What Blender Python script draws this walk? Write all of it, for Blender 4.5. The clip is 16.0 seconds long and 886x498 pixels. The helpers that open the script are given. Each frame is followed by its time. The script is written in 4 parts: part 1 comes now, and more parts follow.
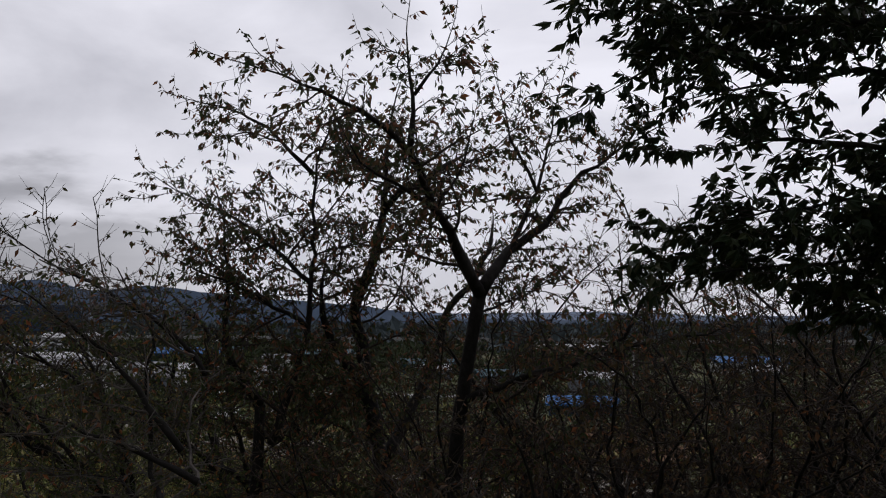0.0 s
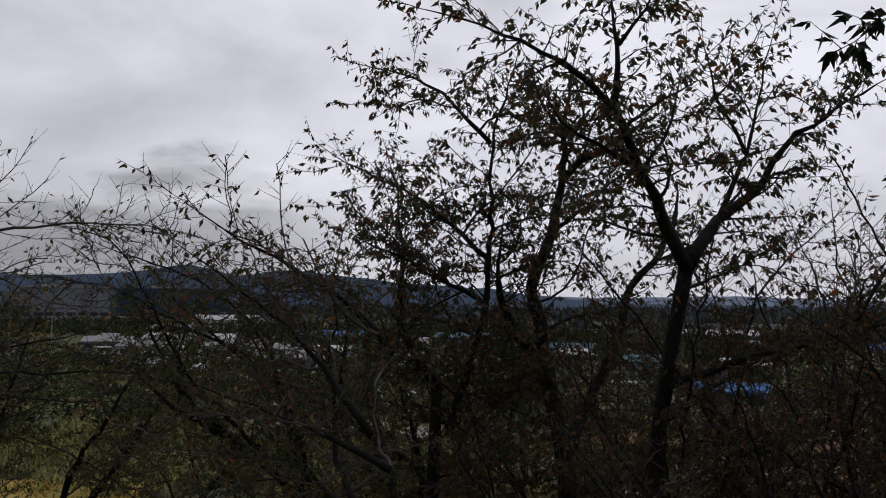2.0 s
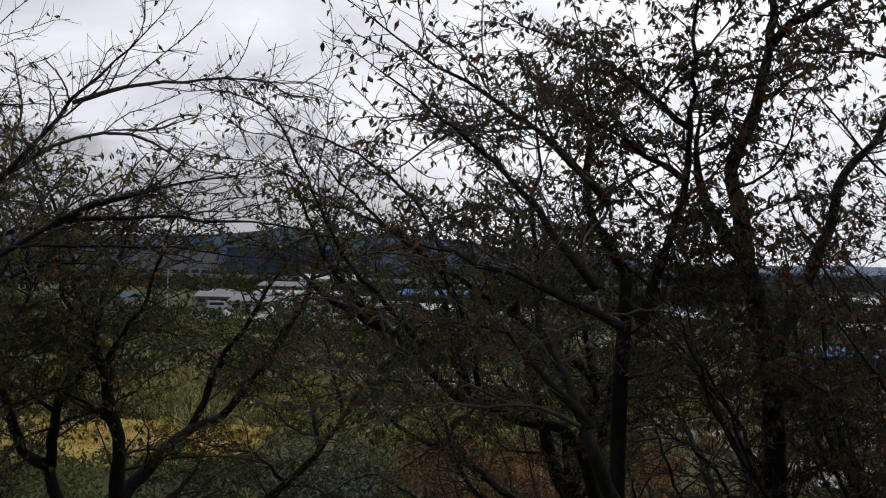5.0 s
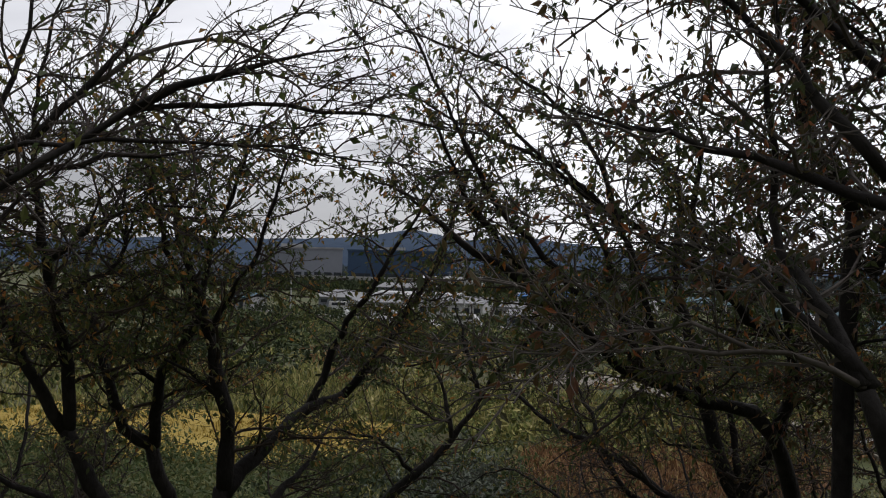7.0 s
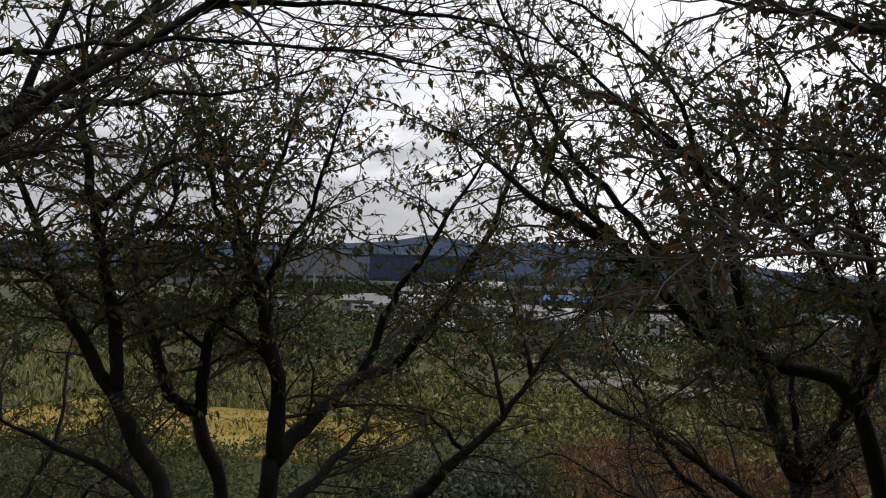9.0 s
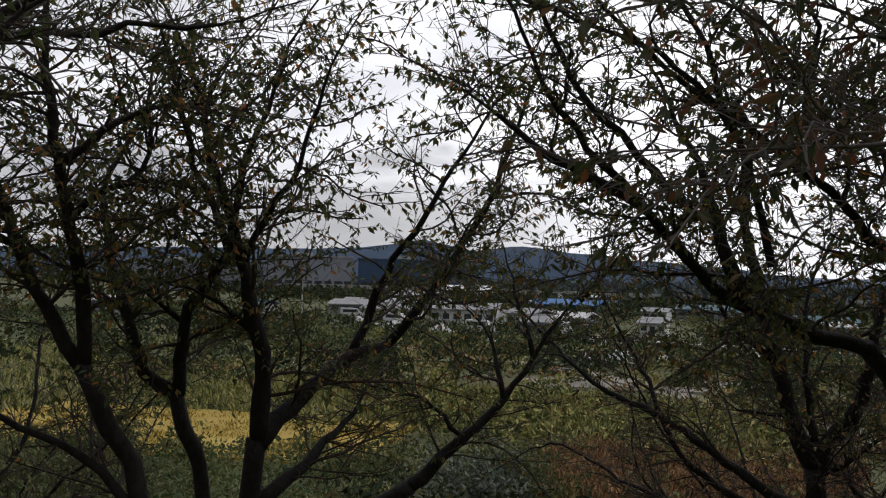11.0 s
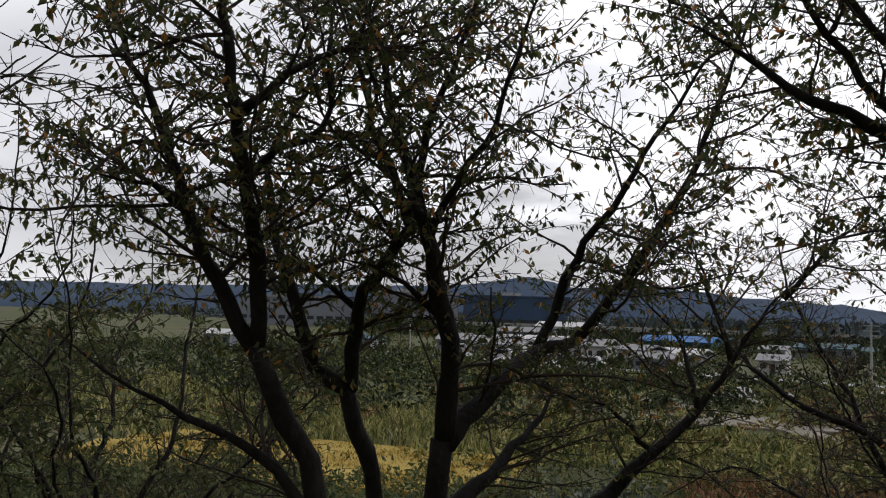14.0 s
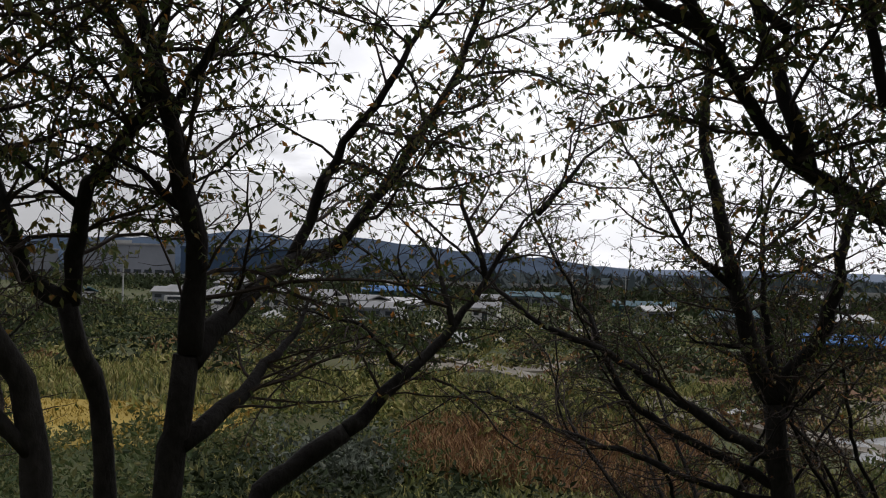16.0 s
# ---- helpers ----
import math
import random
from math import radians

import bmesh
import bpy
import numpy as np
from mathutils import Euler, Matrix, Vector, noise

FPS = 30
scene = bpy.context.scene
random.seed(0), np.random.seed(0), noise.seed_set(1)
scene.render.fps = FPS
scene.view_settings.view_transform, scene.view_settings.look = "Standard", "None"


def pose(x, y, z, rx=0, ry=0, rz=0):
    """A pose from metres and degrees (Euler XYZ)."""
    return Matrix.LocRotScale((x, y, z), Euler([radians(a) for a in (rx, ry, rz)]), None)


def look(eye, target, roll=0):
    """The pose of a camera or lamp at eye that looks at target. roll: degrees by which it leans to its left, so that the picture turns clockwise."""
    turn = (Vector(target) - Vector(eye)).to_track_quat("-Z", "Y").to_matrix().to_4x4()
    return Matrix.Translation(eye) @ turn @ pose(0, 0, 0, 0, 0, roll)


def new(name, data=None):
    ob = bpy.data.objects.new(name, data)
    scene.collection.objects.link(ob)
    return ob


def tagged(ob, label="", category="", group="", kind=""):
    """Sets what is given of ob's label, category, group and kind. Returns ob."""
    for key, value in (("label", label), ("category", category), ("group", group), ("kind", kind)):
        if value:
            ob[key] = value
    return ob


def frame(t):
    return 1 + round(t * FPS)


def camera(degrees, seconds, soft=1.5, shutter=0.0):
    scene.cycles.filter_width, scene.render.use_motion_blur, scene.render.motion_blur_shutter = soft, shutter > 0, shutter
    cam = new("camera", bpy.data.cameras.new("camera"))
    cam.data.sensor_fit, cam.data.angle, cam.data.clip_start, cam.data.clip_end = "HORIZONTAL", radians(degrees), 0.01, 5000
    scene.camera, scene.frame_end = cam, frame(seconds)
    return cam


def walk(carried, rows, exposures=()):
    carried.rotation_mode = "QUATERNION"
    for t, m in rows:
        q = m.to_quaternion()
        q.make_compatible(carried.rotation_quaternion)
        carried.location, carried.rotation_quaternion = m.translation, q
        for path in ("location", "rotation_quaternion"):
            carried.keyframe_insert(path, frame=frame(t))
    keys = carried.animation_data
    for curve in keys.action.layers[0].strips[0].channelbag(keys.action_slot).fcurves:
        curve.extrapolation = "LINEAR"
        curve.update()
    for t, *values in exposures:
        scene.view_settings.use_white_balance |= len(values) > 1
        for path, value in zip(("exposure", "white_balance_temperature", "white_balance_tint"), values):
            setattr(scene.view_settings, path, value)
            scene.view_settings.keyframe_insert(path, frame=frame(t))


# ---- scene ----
cam = camera(49.5, 16.0, soft=1.1)
PATH = [
    (0, (1.077, 0.218, 1.629), (0.87, 2.202, 1.779), 0.2),
    (0.5, (0.997, 0.299, 1.641), (0.692, 2.27, 1.788), 0.3),
    (1, (0.905, 0.447, 1.609), (0.525, 2.405, 1.756), 0.2),
    (1.5, (0.698, 0.632, 1.589), (0.227, 2.57, 1.738), 0.4),
    (2, (0.49, 0.83, 1.568), (0.008, 2.768, 1.684), 0.4),
    (2.5, (0.281, 1.098, 1.483), (-0.208, 3.034, 1.592), 0.2),
    (3, (0.112, 1.21, 1.352), (-0.404, 3.14, 1.453), 0.5),
    (3.5, (-0.055, 1.32, 1.28), (-0.582, 3.247, 1.369), 0.7),
    (4, (-0.216, 1.52, 1.1), (-0.816, 3.426, 1.186), 0.6),
    (4.5, (-0.392, 1.643, 0.944), (-1.033, 3.536, 1.004), 1.0),
    (5, (-0.536, 1.773, 0.78), (-1.22, 3.652, 0.819), 1.3),
    (5.2, (-0.618, 1.888, 0.7), (-1.359, 3.745, 0.737), 1.3),
    (7.3, (-1.537, 3.197, 0.269), (-2.447, 4.977, 0.306), 1.3),
    (7.5, (-1.611, 3.191, 0.247), (-2.51, 4.978, 0.278), 1.1),
    (8, (-1.719, 3.207, 0.157), (-2.64, 4.982, 0.202), 1.3),
    (8.5, (-1.805, 3.24, 0.023), (-2.752, 5.0, 0.072), 1.3),
    (9, (-1.896, 3.358, -0.102), (-2.844, 5.119, -0.051), 1.6),
    (9.2, (-1.939, 3.417, -0.118), (-2.885, 5.179, -0.067), 1.2),
    (11.3, (-2.339, 3.934, -0.471), (-3.263, 5.706, -0.402), 1.4),
    (11.5, (-2.404, 3.966, -0.504), (-3.328, 5.738, -0.425), 1.4),
    (12, (-2.513, 4.071, -0.595), (-3.451, 5.836, -0.516), 1.5),
    (12.4, (-2.593, 4.065, -0.678), (-3.544, 5.822, -0.592), 1.3),
    (12.5, (-2.657, 4.085, -0.698), (-3.606, 5.843, -0.598), 1.4),
    (13, (-2.952, 4.165, -0.765), (-3.917, 5.913, -0.639), 1.3),
    (13.5, (-3.164, 4.294, -0.828), (-4.254, 5.966, -0.706), 1.4),
    (14, (-3.356, 4.401, -0.847), (-4.468, 6.058, -0.713), 1.6),
    (14.5, (-3.51, 4.526, -0.896), (-4.45, 6.289, -0.812), 1.1),
    (14.8, (-3.604, 4.626, -1.003), (-4.464, 6.43, -0.931), 1.4),
    (15, (-3.594, 4.725, -0.981), (-4.425, 6.543, -0.904), 1.4),
    (15.5, (-3.761, 4.817, -1.086), (-4.453, 6.693, -1.013), 1.9),
    (16, (-3.901, 4.929, -1.187), (-4.495, 6.839, -1.136), 1.4),
]
walk(cam, [(t, look(eye, target, roll)) for t, eye, target, roll in PATH],
     [(0.0, -0.36, 6350, 15), (3.0, -0.4, 6350, 14), (4.5, -0.1, 6400, 13), (7.3, 0.3, 6500, 11), (16.0, 0.26, 6550, 11)])

# ---- world, sun, exposure ----
world = bpy.data.worlds.new("overcast_sky")
world.use_nodes = True
scene.world = world
wn, wl = world.node_tree.nodes, world.node_tree.links
wn.clear()
w_out = wn.new("ShaderNodeOutputWorld")
w_bg = wn.new("ShaderNodeBackground")
w_sky = wn.new("ShaderNodeTexSky")
w_sky.sky_type = 'NISHITA'
w_sky.sun_disc = False
w_sky.sun_elevation = radians(42)
w_sky.sun_rotation = radians(60)
w_tc = wn.new("ShaderNodeTexCoord")
w_map = wn.new("ShaderNodeMapping")
w_map.inputs["Scale"].default_value = (1.0, 1.0, 3.2)
w_noise = wn.new("ShaderNodeTexNoise")
w_noise.inputs["Scale"].default_value = 2.3
w_noise.inputs["Detail"].default_value = 7
w_noise.inputs["Roughness"].default_value = 0.52
w_noise.inputs["Distortion"].default_value = 0.5
w_ramp = wn.new("ShaderNodeValToRGB")
w_ramp.color_ramp.elements[0].position, w_ramp.color_ramp.elements[0].color = 0.36, (8.2, 8.3, 8.8, 1)
w_ramp.color_ramp.elements[1].position, w_ramp.color_ramp.elements[1].color = 0.60, (11.9, 12.0, 12.5, 1)
w_mix = wn.new("ShaderNodeMix")
w_mix.data_type = 'RGBA'
w_mix.inputs["Factor"].default_value = 0.93
wl.new(w_tc.outputs["Generated"], w_map.inputs["Vector"])
wl.new(w_map.outputs["Vector"], w_noise.inputs["Vector"])
wl.new(w_noise.outputs["Fac"], w_ramp.inputs["Fac"])
wl.new(w_sky.outputs["Color"], w_mix.inputs["A"])


def sky_math(op, a, b=0.0, c=0.0):
    node = wn.new("ShaderNodeMath")
    node.operation = op
    for socket, value in zip(node.inputs, (a, b, c)):
        if isinstance(value, (int, float)):
            socket.default_value = value
        else:
            wl.new(value, socket)
    return node.outputs[0]


def sky_towards(bearing, climb):
    """The cosine of the angle between a direction of the sky and the one given in degrees."""
    node = wn.new("ShaderNodeVectorMath")
    node.operation = 'DOT_PRODUCT'
    b, c = radians(bearing), radians(climb)
    wl.new(w_tc.outputs["Generated"], node.inputs[0])
    node.inputs[1].default_value = (math.sin(b) * math.cos(c), math.cos(b) * math.cos(c), math.sin(c))
    return node.outputs["Value"]


def sky_range(value, low, high):
    node = wn.new("ShaderNodeMapRange")
    node.interpolation_type = 'SMOOTHSTEP'
    wl.new(value, node.inputs["Value"])
    node.inputs["From Min"].default_value, node.inputs["From Max"].default_value = low, high
    return node.outputs["Result"]


# the cloud is thin and bright towards the veiled sun, and a grey bank hangs low over the ridge
w_split = wn.new("ShaderNodeSeparateXYZ")
wl.new(w_tc.outputs["Generated"], w_split.inputs[0])
w_glow = sky_math('MAXIMUM', sky_math('MULTIPLY_ADD', sky_towards(20, 40), 0.62, 0.76), 0.3)
w_puff = wn.new("ShaderNodeTexNoise")
w_puff.inputs["Scale"].default_value, w_puff.inputs["Detail"].default_value = 7.0, 6
wl.new(w_map.outputs["Vector"], w_puff.inputs["Vector"])
w_level = sky_math('MULTIPLY_ADD', w_puff.outputs["Fac"], 0.22, sky_math('SUBTRACT', w_split.outputs["Z"], 0.11))
w_low = sky_math('SUBTRACT', 1.0, sky_range(w_level, 0.085, 0.14))
w_bank = sky_math('MULTIPLY', w_low, sky_range(sky_towards(-37, 4), 0.94, 0.985))
w_shade = sky_math('MULTIPLY_ADD', w_bank, -0.45, 1.0)
w_cloud = wn.new("ShaderNodeVectorMath")
w_cloud.operation = 'SCALE'
wl.new(w_ramp.outputs["Color"], w_cloud.inputs[0])
wl.new(sky_math('MULTIPLY', w_glow, w_shade), w_cloud.inputs["Scale"])
wl.new(w_cloud.outputs["Vector"], w_mix.inputs["B"])
wl.new(w_mix.outputs["Result"], w_bg.inputs["Color"])
w_bg.inputs["Strength"].default_value = 0.075
wl.new(w_bg.outputs["Background"], w_out.inputs["Surface"])

sun = new("sun", bpy.data.lights.new("sun", 'SUN'))
sun.data.energy, sun.data.angle, sun.data.color = 0.4, radians(25), (1.0, 0.97, 0.92)
sun.matrix_world = look((60, 35, 62), (0, 0, 0))


# ---- materials ----
def material(name, stops, scale=4.0, rough=0.85, bump=0.3, per="", fine=30.0, metal=0.0, stretch=(1, 1, 1), translucent=0.0, gloss=0.12, vary=0.85):
    """A two-scale noise material over colour stops; per: 'object' or 'island' varies pieces."""
    m = bpy.data.materials.new(name)
    m.use_nodes = True
    n, l = m.node_tree.nodes, m.node_tree.links
    b = n["Principled BSDF"]
    tc, mp = n.new("ShaderNodeTexCoord"), n.new("ShaderNodeMapping")
    mp.inputs["Scale"].default_value = stretch
    l.new(tc.outputs["Object"], mp.inputs["Vector"])
    big, small = n.new("ShaderNodeTexNoise"), n.new("ShaderNodeTexNoise")
    for node, sc, det in ((big, scale, 4), (small, fine, 6)):
        node.inputs["Scale"].default_value, node.inputs["Detail"].default_value = sc, det
        l.new(mp.outputs["Vector"], node.inputs["Vector"])
    mix = n.new("ShaderNodeMath")
    mix.operation = 'MULTIPLY_ADD'
    mix.inputs[1].default_value = 0.35
    l.new(small.outputs["Fac"], mix.inputs[0])
    half = n.new("ShaderNodeMath")
    half.operation = 'MULTIPLY'
    half.inputs[1].default_value = 0.65
    l.new(big.outputs["Fac"], half.inputs[0])
    l.new(half.outputs[0], mix.inputs[2])
    fac = mix.outputs[0]
    if per:
        src = n.new("ShaderNodeObjectInfo").outputs["Random"] if per == "object" else n.new("ShaderNodeNewGeometry").outputs["Random Per Island"]
        blend = n.new("ShaderNodeMix")
        blend.inputs["Factor"].default_value = vary
        l.new(fac, blend.inputs["A"])
        l.new(src, blend.inputs["B"])
        fac = blend.outputs["Result"]
    ramp = n.new("ShaderNodeValToRGB")
    el = ramp.color_ramp.elements
    while len(el) < len(stops):
        el.new(0.5)
    for e, (p, c) in zip(el, stops):
        e.position, e.color = p, (*c, 1)
    l.new(fac, ramp.inputs["Fac"])
    l.new(ramp.outputs["Color"], b.inputs["Base Color"])
    b.inputs["Specular IOR Level"].default_value = gloss
    b.inputs["Roughness"].default_value, b.inputs["Metallic"].default_value = rough, metal
    if bump:
        bp = n.new("ShaderNodeBump")
        bp.inputs["Strength"].default_value = bump
        bp.inputs["Distance"].default_value = 0.02
        l.new(small.outputs["Fac"], bp.inputs["Height"])
        l.new(bp.outputs["Normal"], b.inputs["Normal"])
    if translucent:
        tr, ms = n.new("ShaderNodeBsdfTranslucent"), n.new("ShaderNodeMixShader")
        ms.inputs["Fac"].default_value = translucent
        l.new(ramp.outputs["Color"], tr.inputs["Color"])
        l.new(b.outputs["BSDF"], ms.inputs[1])
        l.new(tr.outputs["BSDF"], ms.inputs[2])
        l.new(ms.outputs["Shader"], n["Material Output"].inputs["Surface"])
    return m


BARK = material("cherry_bark", [(0.3, (0.009, 0.008, 0.0075)), (0.5, (0.018, 0.016, 0.0155)), (0.75, (0.036, 0.033, 0.031))], 3, 0.9, 0.9, fine=24, stretch=(1, 1, 0.6))
TWIG = material("twig_bark", [(0.3, (0.02, 0.015, 0.013)), (0.7, (0.06, 0.047, 0.041))], 6, 0.85, 0.2)
PALE_TWIG = material("pale_twig_bark", [(0.3, (0.035, 0.03, 0.027)), (0.7, (0.12, 0.105, 0.095))], 6, 0.85, 0.2)
CHERRY_LEAF = material("autumn_cherry_leaf", [(0.0, (0.030, 0.048, 0.016)), (0.42, (0.06, 0.078, 0.024)), (0.72, (0.10, 0.098, 0.03)), (0.86, (0.18, 0.12, 0.035)), (0.95, (0.42, 0.15, 0.03))],
                       3, 0.55, 0.1, "island", translucent=0.55, gloss=0.3)
RUSSET_LEAF = material("russet_cherry_leaf", [(0.0, (0.03, 0.032, 0.015)), (0.4, (0.06, 0.045, 0.02)), (0.75, (0.085, 0.05, 0.026)), (1.0, (0.2, 0.075, 0.03))],
                       3, 0.55, 0.1, "island", translucent=0.5, gloss=0.3)
MIXED_LEAF = material("mixed_cherry_leaf", [(0.0, (0.024, 0.036, 0.014)), (0.4, (0.045, 0.055, 0.02)), (0.65, (0.085, 0.06, 0.026)), (0.85, (0.12, 0.05, 0.028)), (0.97, (0.3, 0.1, 0.03))],
                      3, 0.55, 0.1, "island", translucent=0.5, gloss=0.3)
DARK_LEAF = material("dark_broad_leaf", [(0.0, (0.010, 0.018, 0.008)), (0.6, (0.02, 0.032, 0.013)), (1.0, (0.045, 0.045, 0.018))], 3, 0.5, 0.1, "island", translucent=0.2)
SHRUB_LEAF = material("shrub_leaf", [(0.2, (0.03, 0.05, 0.02)), (0.5, (0.075, 0.095, 0.035)), (0.68, (0.13, 0.125, 0.05)), (0.85, (0.2, 0.16, 0.08))], 0.16, 0.65, 0.1, per="island", vary=0.45, translucent=0.25)


# ---- building helpers ----
def mesh_of(name, verts, faces, mat, smooth=False):
    me = bpy.data.meshes.new(name)
    me.from_pydata(verts, [], faces)
    me.materials.append(mat)
    if smooth:
        me.polygons.foreach_set("use_smooth", [True] * len(me.polygons))
    me.update()
    return me


def part(name, bm, mat, parent, label="", kind=""):
    """Links a bmesh (or a finished mesh) as one mesh object under a thing."""
    if isinstance(bm, bmesh.types.BMesh):
        me = bpy.data.meshes.new(name)
        bm.to_mesh(me)
        bm.free()
        me.materials.append(mat)
    else:
        me = bm
    ob = new(name, me)
    ob.parent = parent
    return tagged(ob, label=label, kind=kind)


def thing(name, x, y, z, label, category, group="", turn=0.0, kind=""):
    ob = new(name)
    ob.empty_display_size = 0.2
    ob.matrix_world = pose(x, y, z, 0, 0, turn)
    return tagged(ob, label, category, group, kind)


def ground_height(x, y):
    """The hillside falls away from the walk and runs out into the flat valley."""
    d = (x - 1.08) * -0.5 + (y - 0.2) * 0.866
    h = 0.1 - 0.42 * d
    k = 0.9
    low = -8.0
    # smooth foot of the slope; behind the walk an added, unseen steep climb blocks skylight
    h = low + k * math.log1p(math.exp(min(60, (h - low) / k)))
    top = 26.0
    if d < -4:
        h += (-4 - d) * 0.45
    return top - k * math.log1p(math.exp(min(60, (top - h) / k)))


def path_distance(p):
    """Distance in plan and height from the walked line."""
    a, b = Vector((1.08, 0.2, 1.63)), Vector((-3.9, 4.93, -1.19))
    u = max(0.0, min(1.0, (p - a).dot(b - a) / (b - a).length_squared))
    return (p - (a + (b - a) * u)).length


# ---- trees ----
def smooth_line(points, step=0.12):
    """A Catmull-Rom line through the points."""
    if len(points) < 3:
        a, b = points[0], points[-1]
        n = max(2, int((b - a).length / step))
        return [a.lerp(b, i / n) for i in range(n + 1)]
    p = [points[0] * 2 - points[1]] + points + [points[-1] * 2 - points[-2]]
    out = []
    for i in range(1, len(p) - 2):
        n = max(1, int((p[i + 1] - p[i]).length / step))
        for k in range(n):
            u = k / n
            out.append(0.5 * ((2 * p[i]) + (p[i + 1] - p[i - 1]) * u + (2 * p[i - 1] - 5 * p[i] + 4 * p[i + 1] - p[i + 2]) * u * u
                              + (3 * p[i] - p[i - 1] - 3 * p[i + 1] + p[i + 2]) * u ** 3))
    out.append(points[-1])
    return out


def add_tube(verts, faces, line, r0, r1, sides, rng=None, knots=0.0, taper=1.0):
    """Appends a tapered tube along a line."""
    n = len(line)
    base = len(verts)
    for i, p in enumerate(line):
        d = (line[min(i + 1, n - 1)] - line[max(i - 1, 0)]).normalized()
        a = d.orthogonal().normalized() if i == 0 else (a - d * a.dot(d)).normalized()
        b = d.cross(a)
        r = r1 + (r0 - r1) * (1 - i / max(1, n - 1)) ** taper
        if knots:
            r *= 1 + knots * (rng.random() - 0.5)
        for s in range(sides):
            w = 2 * math.pi * s / sides
            verts.append(p + (a * math.cos(w) + b * math.sin(w)) * r)
    for i in range(n - 1):
        for s in range(sides):
            q = base + i * sides
            faces.append((q + s, q + (s + 1) % sides, q + sides + (s + 1) % sides, q + sides + s))
    if sides > 3:
        faces.append(tuple(range(base + (n - 1) * sides, base + n * sides)))
        faces.append(tuple(reversed(range(base, base + sides))))


def add_leaf(verts, faces, p, d, side, size, width):
    """A pointed leaf, folded along its midrib."""
    up = side.cross(d)
    q = len(verts)
    w = size * width * 0.5
    mid = p + d * size * 0.42 + up * w * 0.5
    verts += [p, mid + side * w, p + d * size, mid - side * w]
    faces += [(q, q + 2, q + 1), (q, q + 3, q + 2)]


def begin_tree(x, y, key):
    return {"base": Vector((x, y, ground_height(x, y))), "key": key, "trunk": [], "limb": []}


def chain(t, kind, start, r0, r1, runs, thin=1.0):
    p = Vector(start)
    line = [p.copy()]
    for heading, climb, run in runs:
        h, c = radians(heading), radians(climb)
        p = p + Vector((math.sin(h) * math.cos(c), math.cos(h) * math.cos(c), math.sin(c))) * run
        line.append(p.copy())
    t[kind].append((line, r0, r1, thin))


def trunk(t, start, r0, r1, *runs):
    """A trunk as runs of (heading, climb, length) from its foot."""
    chain(t, "trunk", start, r0, r1, runs)


def limb(t, start, r0, r1, *runs):
    chain(t, "limb", start, r0, r1, runs)


def bare_limb(t, start, r0, r1, *runs):
    """A limb that has lost most of its leaves."""
    chain(t, "limb", start, r0, r1, runs, 0.35)


